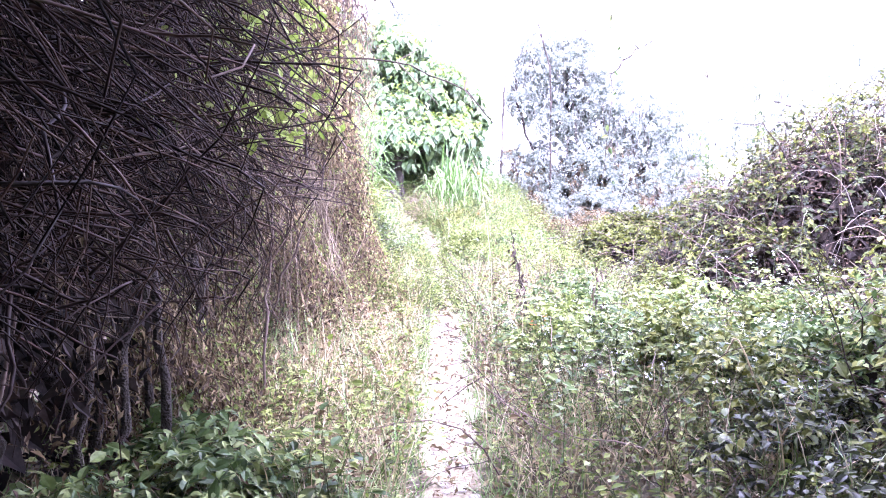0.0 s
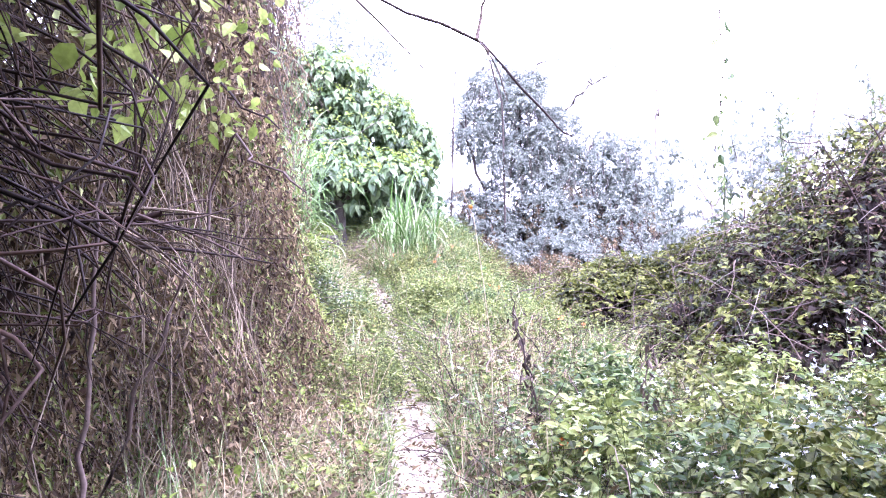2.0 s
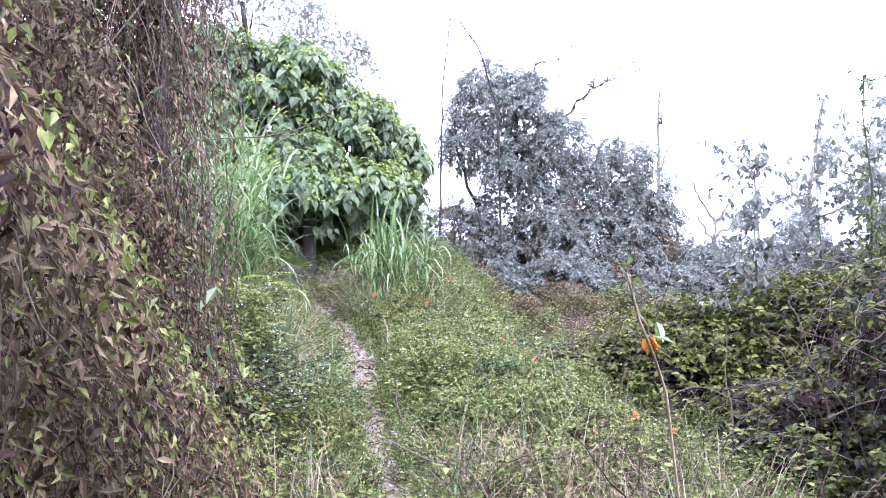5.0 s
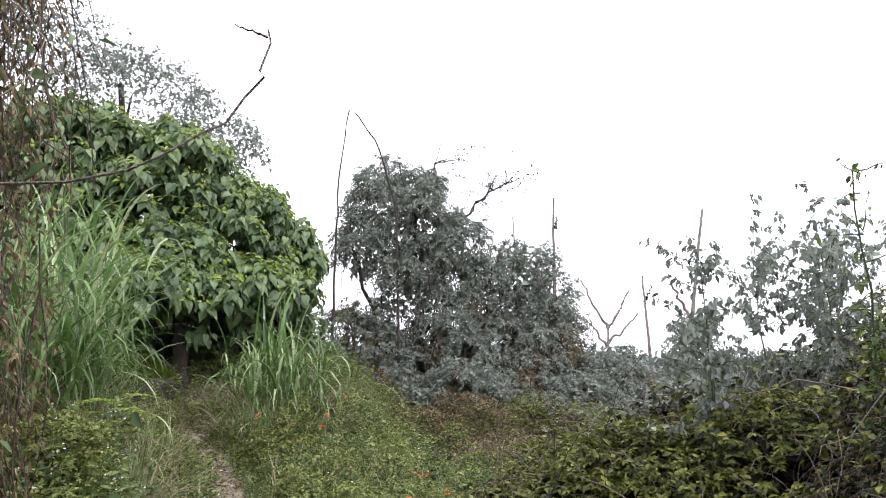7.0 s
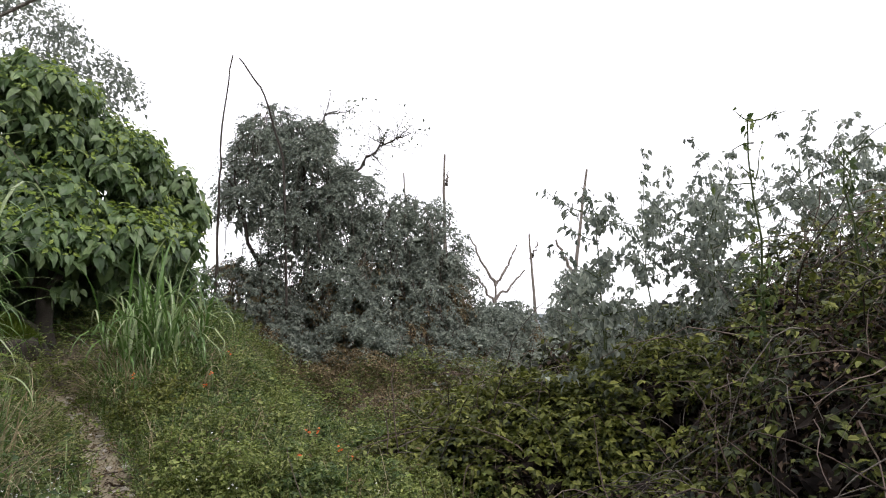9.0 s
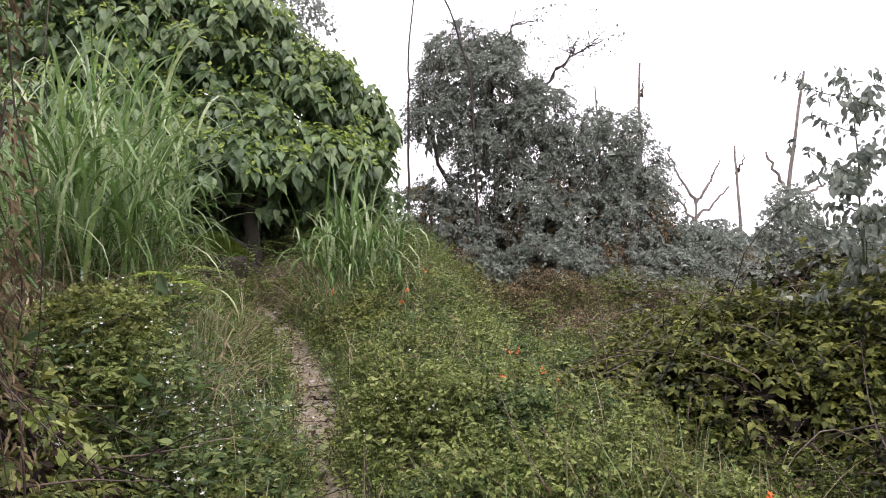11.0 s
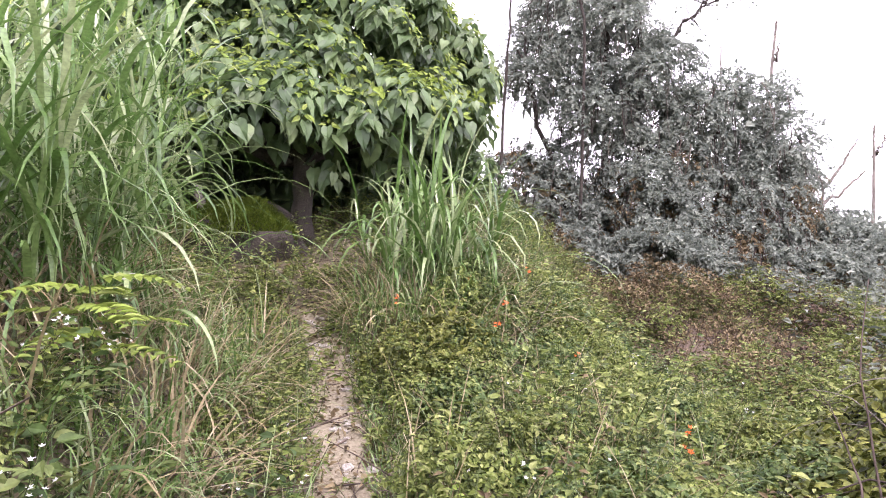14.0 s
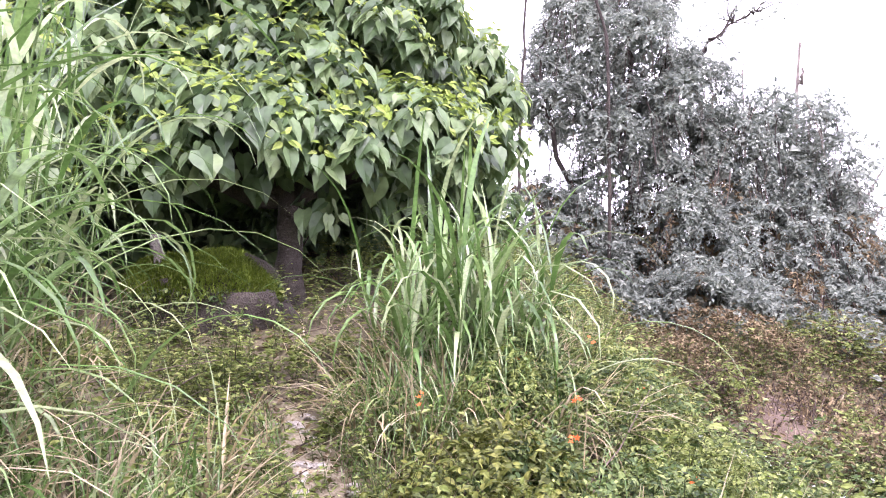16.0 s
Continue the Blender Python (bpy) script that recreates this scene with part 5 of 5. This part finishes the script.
sapling("tall thin stalk with small leaves", 2.5, 9.3, 3.15, 20, 0.05, M_HERB_BLUE, 0.25)
x, y = -3.46, 11.0
g = float(ground(x, y))
feather = thing("young_plant", "bright yellow-green feathery young plant by the grass", "plant", (x, y, g))
part("stem", mesh_from("stem", *one_tube([(x, y, g - 0.02), (x + 0.02, y, g + 0.3), (x - 0.01, y, 1.80)], 0.006, 0.003, 6, 0.006), M_STEM, True), feather)
for k in range(9):
    ang = k * 2.4
    out = np.array([math.cos(ang), math.sin(ang), 0.25])
    f = np.linspace(0.12, 1, 9)
    rib = np.array([x, y, 1.54 + 0.03 * k]) + f[:, None] * out * 0.31 - np.array([0, 0, 1.0]) * (f ** 2 * 0.1)[:, None]
    sides = np.concatenate([np.cross(out, (0, 0, 1.0))[None].repeat(9, 0), -np.cross(out, (0, 0, 1.0))[None].repeat(9, 0)]) + out * 0.5
    size = np.tile(0.1 * (1.15 - 0.6 * f), 2)
    part("frond", mesh_from("frond", *scatter(OVAL, np.tile(rib, (2, 1)), turn_to(sides, np.array([0, 0, 1.0]) + rng.normal(0, 0.2, (18, 3))), np.stack([size * 0.38, size, size], 1)), M_TIPLEAF), feather)

# ---------------------------------------------------------------- dead stalks, canes and twigs
def bare_cane(name, label, pts, r0, r1, mat=None, sides=6, wob=0.008, group="bare stalks"):
    root = thing(name, label, "stalk", pts[0], group)
    part("stem", mesh_from("stem", *one_tube(pts, r0, r1, sides, wob, 18), mat or M_TWIG, True), root)
    return root


def foot(x, y, sink=0.02):
    return (x, y, float(ground(x, y)) - sink)


stake = bare_cane("dead_weed_stalk", "dark dead weed stalk with shrivelled leaves beside the path", [foot(-0.58, 6.1), (-0.62, 6.12, 0.78), (-0.72, 6.19, 1.16), (-0.76, 6.2, 1.35)], 0.008, 0.003)
n = 90
f = rng.random(n)
at = np.array([-0.6, 6.12, 0.55]) + f[:, None] * np.array([-0.15, 0.08, 0.75]) + rng.normal(0, 0.03, (n, 3))
part("withered_leaves", leaf_mesh("withered_leaves", M_TWIG, at, unit(rng.normal(size=(n, 3))), 0.055, LEAF, 0.4, 1.5), stake)
twin = bare_cane("dead_weed_stalk", "dark dead weed stalk with shrivelled leaves beside the path", [foot(-0.1, 5.8), (-0.08, 5.8, 0.75), (-0.02, 5.82, 1.1)], 0.007, 0.003)
at = np.array([-0.08, 5.8, 0.5]) + rng.random((60, 1)) * np.array([0.06, 0.02, 0.6]) + rng.normal(0, 0.03, (60, 3))
part("withered_leaves", leaf_mesh("withered_leaves", M_TWIG, at, unit(rng.normal(size=(60, 3))), 0.05, LEAF, 0.4, 1.5), twin)
bare_cane("dead_stick", "dark broken stick hanging at the thicket edge", [foot(-1.85, 3.7), (-1.8, 3.74, 0.9), (-1.78, 3.75, 1.4), (-1.76, 3.76, 1.75)], 0.009, 0.005)
bare_cane("dead_stick", "pale dry stick leaning in the hollow", [foot(-0.15, 17.4), (0.1, 17.69, 0.35), (0.35, 17.8, 0.85)], 0.012, 0.006, M_DRYGRASS)
hook = bare_cane("dead_branch", "crooked bare twig rising above the thicket", [foot(-2.8, 7.2), (-2.75, 7.15, 1.8), (-2.4, 7.05, 2.35), (-1.95, 6.97, 2.36), (-1.75, 6.95, 2.45), (-1.66, 6.95, 2.55), (-1.655, 6.95, 2.66)], 0.0035, 0.002, M_DEADWOOD)
part("twig", mesh_from("twig", *one_tube([(-1.655, 6.95, 2.645), (-1.68, 6.95, 2.655), (-1.72, 6.95, 2.67)], 0.003, 0.0015, 5, 0.001), M_DEADWOOD, True), hook)
bare_cane("dead_stalk", "thin dark bare stalk among the creepers", [foot(-3.15, 22.5), (-3.12, 22.5, 4.5), (-3.1, 22.5, 6.2), (-2.88, 22.5, 8.0)], 0.035, 0.015, M_BARK)
bare_cane("dead_stalk", "thin dark bare stalk bent over the creepers", [foot(-1.6, 22.4), (-1.72, 22.5, 5.6), (-2.2, 22.5, 7.2), (-2.75, 22.5, 7.95)], 0.035, 0.015, M_BARK)
for pts in ([(-1.9, 4.3, 1.2), (-1.6, 4.2, 1.95), (-1.3, 4.1, 1.75)], [(-1.7, 2.0, 1.6), (-1.45, 2.3, 1.75), (-1.2, 2.6, 1.6)], [(-2.2, 4.6, 2.3), (-1.8, 4.5, 2.2), (-1.5, 4.4, 2.0)]):
    bare_cane("bare_branch", "bare dry branch reaching out of the thicket", [foot(pts[0][0] - 0.4, pts[0][1])] + pts, 0.009, 0.003, None, 6, 0.015)
for x0, y0, x1, y1, h in ((0.35, 3.2, 1.4, 3.6, 0.5), (-0.05, 3.0, 0.35, 3.5, 0.45), (0.9, 3.8, 0.5, 4.3, 0.6), (-0.95, 2.2, -1.15, 1.9, 0.12), (-1.35, 2.3, -0.95, 2.75, 0.28), (1.1, 2.9, 1.9, 3.1, 0.4)):
    bare_cane("fallen_stick", "pale dry fallen stick lying in the weeds", [foot(x0, y0), ((x0 + x1) / 2, (y0 + y1) / 2, float(ground(x0, y0)) + h), foot(x1, y1)], 0.006, 0.003, M_DRYGRASS)
for x0, y0, hd, ln, le in ((-3.95, 12.6, -0.1, 1.35, 0.2), (-4.05, 11.8, 0.3, 1.6, 0.12), (-2.45, 14.3, -0.3, 1.5, 0.5), (-2.4, 14.2, 0.1, 1.3, 0.7), (-3.7, 11.6, -0.5, 0.9, 0.5)):
    root = thing("long_grass_blade", "single long pale grass blade arching over", "grass", foot(x0, y0), "long arching blades")
    part("blade", mesh_from("blade", *blades(np.array([foot(x0, y0)]), np.array([hd]), np.array([ln]), np.array([0.032]), np.array([le]), np.array([2.4]), 14), M_GRASS, True), root)

for pts in ([(1.9, 8.0, 1.9), (1.5, 7.8, 2.42), (1.23, 7.67, 2.4), (0.95, 7.6, 2.47)], [(2.2, 7.9, 2.0), (1.8, 7.7, 2.55), (1.45, 7.6, 2.62), (1.2, 7.5, 2.6)], [(2.3, 8.2, 2.3), (2.05, 8.1, 2.75), (1.8, 8.0, 2.85)]):
    bare_cane("bare_twig", "bare dry twig reaching out of the bramble mound", [foot(pts[0][0] + 0.2, pts[0][1] + 0.2)] + pts, 0.008, 0.003, None, 5, 0.012)

# ---------------------------------------------------------------- orange flowers
for x, y, z in ((-2.24, 13.24, 0), (-1.73, 13.39, 0), (-1.34, 15.58, 0), (-1.21, 12.51, 0), (-2.93, 13.41, 0), (-2.52, 14.0, 0), (-2.24, 13.63, 0), (-0.98, 11.26, 0), (-1.3, 11.92, 0), (-1.37, 10.8, 0),
                (-0.38, 9.3, 0), (-0.42, 9.1, 0), (-1.06, 11.58, 0), (-0.2, 9.0, 0), (-2.16, 14.6, 0), (-1.87, 14.37, 0), (-1.24, 15.18, 0), (-0.48, 5.3, 0), (-0.39, 5.3, 0), (-0.42, 5.59, 0)):
    g = float(ground(x, y))
    root = thing("orange_flower", "small orange flower on a thin green stem", "flower", (x, y, g), "orange flowers")
    part("stem", mesh_from("stem", *one_tube([(x, y, g - 0.01), (x + 0.01, y, g + 0.2), (x, y, g + 0.36)], 0.003, 0.002, 5, 0.004, 5), M_STEM, True), root)
    up = np.array([[rng.normal(0, 0.3), -0.5, 1.0]])
    for k in range(3):
        part("bloom", mesh_from("bloom", *scatter(FLOWER, np.array([[x, y, g + 0.36]]) + rng.normal(0, 0.015, (1, 3)), turn_to(np.cross(up, rng.normal(size=(1, 3))), up + rng.normal(0, 0.3, (1, 3))), np.array([0.032])), M_ORANGE), root)

# ---------------------------------------------------------------- mossy bank, stump, stones, red slope
def lump(name, label, category, c, r, mat, seed, rough=0.15, kind=""):
    bm = bmesh.new()
    bmesh.ops.create_icosphere(bm, subdivisions=4, radius=1)
    for v in bm.verts:
        k = 1 + rough * noise.noise(v.co * 2.1 + Vector((seed, 0, 0))) + rough * 0.4 * noise.noise(v.co * 6 + Vector((0, seed, 0)))
        v.co = Vector((v.co.x * r[0], v.co.y * r[1], v.co.z * r[2])) * k
    me = bpy.data.meshes.new(name)
    bm.to_mesh(me)
    bm.free()
    me.polygons.foreach_set("use_smooth", np.full(len(me.polygons), True))
    me.materials.append(mat)
    ob = tagged(new(name, me), label, category, "", kind)
    ob.location = c
    return ob


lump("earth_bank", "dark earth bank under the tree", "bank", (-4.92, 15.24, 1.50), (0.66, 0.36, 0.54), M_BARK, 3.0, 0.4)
moss = thing("moss_cushion", "thick yellow-green moss on top of the earth bank", "moss", (-4.95, 15.3, 1.9), kind="stuff")
n = 26000
a, r = rng.uniform(0, 6.28, n), np.sqrt(rng.random(n))
x, y = -4.95 + 0.62 * r * np.cos(a), 15.25 + 0.38 * r * np.sin(a)
z = 1.72 + 0.36 * np.sqrt(np.maximum(0, 1 - r ** 2)) + 0.03 * np.sin(x * 9)
part("blades", mesh_from("blades", *blades(np.stack([x, y, z], 1), rng.uniform(0, 6.28, n), rng.uniform(0.03, 0.08, n), rng.uniform(0.004, 0.010, n), rng.uniform(0, 0.8, n), rng.uniform(0.2, 1.5, n), 4), M_MOSS, True), moss)
at, d = shell([(-4.92, 15.22, 1.5, 0.67, 0.38, 0.52)], 260, 0.95, 1.05, -0.4)
face = (d[:, 1] < 0.1) & (at[:, 2] < 1.85)
fern = thing("bank_weeds", "small weeds and ferns on the face of the earth bank", "weeds", (-4.92, 14.9, 1.5), kind="stuff")
part("leaves", spray_mesh("leaves", M_HERB_BLUE, at[face], d[face], 7, 0.13, 0.045, LEAF, 0.5, 1.2), fern)
stump = thing("tree_stump", "broken pale tree stump beside the mossy bank", "stump", (-5.15, 15.1, 1.75))
part("trunk", mesh_from("trunk", *one_tube([(-5.15, 15.1, 1.6), (-5.2, 15.1, 1.95), (-5.25, 15.1, 2.22)], 0.06, 0.035, 9, 0.012), M_DEADWOOD, True), stump)
lump("rock", "pale weathered rock beside the path", "rock", (-2.62, 12.62, float(ground(-2.62, 12.62)) + 0.05), (0.10, 0.09, 0.10), M_STONE, 9.0, 0.3)
lump("rock", "pale rock in the weeds at the thicket foot", "rock", (-1.22, 2.75, float(ground(-1.22, 2.75)) + 0.05), (0.11, 0.08, 0.09), M_STONE, 4.0, 0.3)
slope = lump("red_slope", "bare reddish earth slope below the creepers", "slope", (0.0, 18.4, -0.1), (1.6, 3.0, 0.75), M_RED, 6.0, 0.2)
n = 2400
x, y = rng.uniform(-1.7, 1.9, n), rng.uniform(15.2, 22.0, n)
dead = thing("dead_undergrowth", "brown dead weeds on the slope below the creepers", "weeds", (0, 19.5, float(ground(0, 19.5))), kind="stuff")
zz = np.maximum(ground(x, y), -0.12 + 0.74 * np.sqrt(np.maximum(0, 1 - (x / 1.6) ** 2 - ((y - 18.4) / 3.0) ** 2)))
line = wander(np.stack([x, y, zz], 1), np.array([0, 0, 1.0]) + rng.normal(0, 0.5, (n, 3)), rng.uniform(0.1, 0.32, n), 4, 0.3)
part("stems", mesh_from("stems", *tubes(line, np.linspace(0.006, 0.003, 4)[None].repeat(n, 0), 3), M_TWIG), dead)
at = line[:, 2:].reshape(-1, 3).repeat(4, 0) + rng.normal(0, 0.06, (n * 8, 3))
part("dry_leaves", leaf_mesh("dry_leaves", M_BROWNLEAF, at, np.array([0, -0.5, 1.0]) + rng.normal(0, 0.6, (len(at), 3)), 0.05, LEAF, 0.45), dead)
x, y = spread(1200, -1.9, 1.8, 15.2, 21.5, 0.2)
herbs(dead, x, y, rng.uniform(0.2, 0.6, len(x)), 12, 0.06, M_BROWNLEAF, LEAF, 0.4)
x, y = spread(1900, -1.9, 1.8, 15.2, 21.5, 0.2)
herbs(dead, x, y, rng.uniform(0.15, 0.45, len(x)), 10, 0.07, M_HERB, LEAF, 0.5)

# stones bedded in the path, each of its own
pebbles = []
for seed in (1.0, 5.0, 9.0):
    bm = bmesh.new()
    bmesh.ops.create_icosphere(bm, subdivisions=1, radius=0.026)
    for v in bm.verts:
        v.co = Vector((v.co.x * 1.2, v.co.y * 0.9, v.co.z * 0.5)) * (1 + 0.4 * noise.noise(v.co * 40 + Vector((seed, 0, 0))))
    me = bpy.data.meshes.new("stone")
    bm.to_mesh(me)
    bm.free()
    me.materials.append(M_STONE)
    pebbles.append(me)
for k in range(260):
    y = rng.uniform(3.0, 14.0)
    x = float(path_x(y)) + rng.normal(0, 0.08)
    ob = part("stone", pebbles[k % 3], footpath)
    ob.location = (x, y, float(ground(x, y)) + 0.012)
    ob.rotation_euler = (0, 0, rng.uniform(0, 6.28))
    s = rng.uniform(0.4, 1.5)
    ob.scale = (s, s, s)

# ---------------------------------------------------------------- fine grass and dead stalks among the weeds
n = 26000
x, y = rng.uniform(-3.2, 1.0, n), rng.uniform(0.8, 17.2, n)
thick = np.sin(x * 3.1 + 1.0) * np.sin(y * 1.7) + rng.normal(0, 0.5, n) > 0.1
keep = thick & (np.abs(x - path_x(y)) > 0.2) & ((x < 0.1) | (y < 7.5))
x, y = x[keep], y[keep]
n = len(x)
wild = thing("wild_grass", "thin green grass and dead stalks among the weeds", "grass", (0, 8, float(ground(0, 8))), kind="stuff")
half = rng.random(n) < 0.62
for name, some, mat, tall in (("thin_blades", half, M_GRASS, 0.62), ("dead_blades", ~half, M_DRYGRASS, 0.7)):
    c = some.sum()
    part(name, mesh_from(name, *blades(on_ground(x, y, -0.02)[some], rng.uniform(0, 6.28, c), rng.uniform(0.15, tall, c), rng.uniform(0.0025, 0.006, c), rng.uniform(0.05, 0.55, c), rng.uniform(0.2, 1.5, c), 6), mat, True), wild)
x, y = rng.uniform(1.2, 3.4, 1500), rng.uniform(13.8, 19.5, 1500)
low = thing("weeds", "mixed green weeds on the rise beside the hollow", "weeds", (2.2, 16, float(ground(2.2, 16))), kind="stuff")
herbs(low, x, y, rng.uniform(0.15, 0.55, len(x)), 14, 0.065, M_HERB, LEAF, 0.5)

# ---------------------------------------------------------------- tall leafy weeds standing in clumps in the hollow
for cx, cy, r, n, mat, kind in ((-1.55, 14.1, 0.35, 60, M_HERB, OVAL), (-1.0, 15.2, 0.4, 70, M_HERB_BLUE, OVAL), (-0.4, 14.4, 0.4, 70, M_HERB, LEAF), (-1.2, 16.6, 0.35, 60, M_HERB, OVAL), (-0.3, 16.0, 0.45, 70, M_HERB_BLUE, LEAF), (0.6, 15.2, 0.4, 60, M_HERB, OVAL), (-2.0, 12.9, 0.3, 45, M_HERB, LEAF), (-1.3, 12.6, 0.35, 50, M_HERB, OVAL)):
    x, y = cx + rng.normal(0, r, n), cy + rng.normal(0, r, n)
    keep = np.abs(x - path_x(y)) > 0.35
    clump = thing("weed_clump", "knee-high clump of leafy green weeds", "weeds", (cx, cy, float(ground(cx, cy))), "weed clumps", kind="stuff")
    herbs(clump, x[keep], y[keep], rng.uniform(0.35, 0.7, keep.sum()), 26, 0.05, mat, kind, 0.5)

# ---------------------------------------------------------------- small bushy weeds that give the cover its humps
def bushy_weed(label, x, y, r, h, mat, size, count):
    z = float(ground(x, y))
    root = thing("bushy_weed", label, "weed", (x, y, z), "bushy weeds", "stuff")
    blobs = lumpy([(x, y, z + h * 0.35, r, r, h * 0.65)], 7, r * 0.45, int(abs(x * 97 + y * 31)))
    at, d = shell(blobs, count, 0.6, 1.05, 0.0)
    part("leaves", spray_mesh("leaves", mat, at, d, 6, size * 3, size, OVAL, 0.55, 0.6), root)
    n = 26
    start = on_ground(x + rng.normal(0, r * 0.35, n), y + rng.normal(0, r * 0.35, n), -0.02)
    part("stems", twig_mesh("stems", M_STEM, start, np.array([0, 0, 1.0]) + rng.normal(0, 0.35, (n, 3)), np.full(n, h) * rng.uniform(0.7, 1.15, n), 0.003, 5, 0.12), root)


WEEDS = (("knee-high bush of fresh green weeds", M_HERB, 0.029), ("low bush of dark bluish green weeds", M_HERB_BLUE, 0.034), ("low bush of olive weeds with dull leaves", M_MOUNDTIP, 0.034))
spots = [(rng.uniform(-2.6, -0.3), rng.uniform(9.3, 15.2)) for k in range(64)] + [(rng.uniform(-3.7, -2.4), rng.uniform(8.9, 11.6)) for k in range(14)]
for k, (x, y) in enumerate(spots):
    r = rng.uniform(0.16, 0.36)
    if abs(x - path_x(y)) > r + 0.12 and math.hypot(x + 3.46, y - 11.0) > 0.7:
        label, mat, size = WEEDS[(0, 1, 0, 2, 0, 0, 1)[k % 7]]
        bushy_weed(label, x, y, r, rng.uniform(0.25, 0.5), mat, size * rng.uniform(0.85, 1.2), int(1250 * r))
for k in range(22):
    x, y, r = rng.uniform(-1.3, 1.7), rng.uniform(15.4, 20.6), rng.uniform(0.22, 0.42)
    bushy_weed("scruffy weed bush on the brown slope", x, y, r, rng.uniform(0.35, 0.7), (M_HERB, M_BROWNLEAF, M_RUSTLEAF)[k % 3], 0.05, int(420 * r))
for k in range(20):
    x, y = rng.uniform(-0.35, 1.5), rng.uniform(4.3, 7.2)
    r = rng.uniform(0.2, 0.34)
    bushy_weed("lush green weed bush among white flowers", max(x, float(path_x(y)) + r + 0.2), y, r, rng.uniform(0.4, 0.65), (M_HERB_BLUE, M_MOUNDTIP, M_HERB)[k % 3], 0.06, int(520 * r))
# weeds in the near-black bramble green, for the shade on this verge
for x, y in ((0.9, 2.6), (1.25, 3.0), (0.75, 3.3), (1.15, 2.2), (0.6, 2.3), (1.0, 3.8)):
    bushy_weed("weeds darkened for shade beside the path", x, y, 0.26, 0.38, M_MOUNDLEAF, 0.06, 130)
for x, y in ((-1.35, 2.3), (-1.6, 2.8), (-1.15, 1.9), (-1.75, 2.2), (-1.9, 3.0)):
    bushy_weed("dark glossy leaved weeds under the thicket", x, y, 0.26, 0.4, M_HERB_BLUE, 0.075, 90)

# ---------------------------------------------------------------- tall weed with a nodding orange bud
x, y = -0.80, 5.55
g = float(ground(x, y))
bud = thing("budding_weed", "tall pale-stemmed weed with a nodding orange bud", "weed", (x, y, g))
part("stem", mesh_from("stem", *one_tube([(x, y, g - 0.02), (x - 0.02, y, g + 0.7), (x - 0.10, y - 0.1, 1.70), (x - 0.17, y - 0.16, 1.90), (x - 0.16, y - 0.14, 1.86), (x - 0.13, y - 0.10, 1.80)], 0.0026, 0.0016, 6, 0.003, 20), M_DRYGRASS, True), bud)
at = np.array([[x - 0.17, y - 0.16, 1.90], [x - 0.16, y - 0.15, 1.88], [x - 0.12, y - 0.1, 1.82], [x - 0.13, y - 0.12, 1.80], [x - 0.05, y - 0.05, 1.5], [x - 0.03, y - 0.02, 1.3]])
part("leaves", leaf_mesh("leaves", M_GRASS, np.repeat(at, 2, 0), unit(rng.normal(size=(len(at) * 2, 3))), 0.03, OVAL, 0.45), bud)
for k in range(5):
    tip = np.array([[rng.normal(0, 0.35), rng.normal(0, 0.35), -1.0]])
    part("petal", mesh_from("petal", *scatter(OVAL, np.array([[x - 0.13, y - 0.10, 1.80]]), turn_to(tip, np.cross(tip, rng.normal(size=(1, 3)))), np.array([[0.02, 0.026, 0.026]])), M_AMBER), bud)
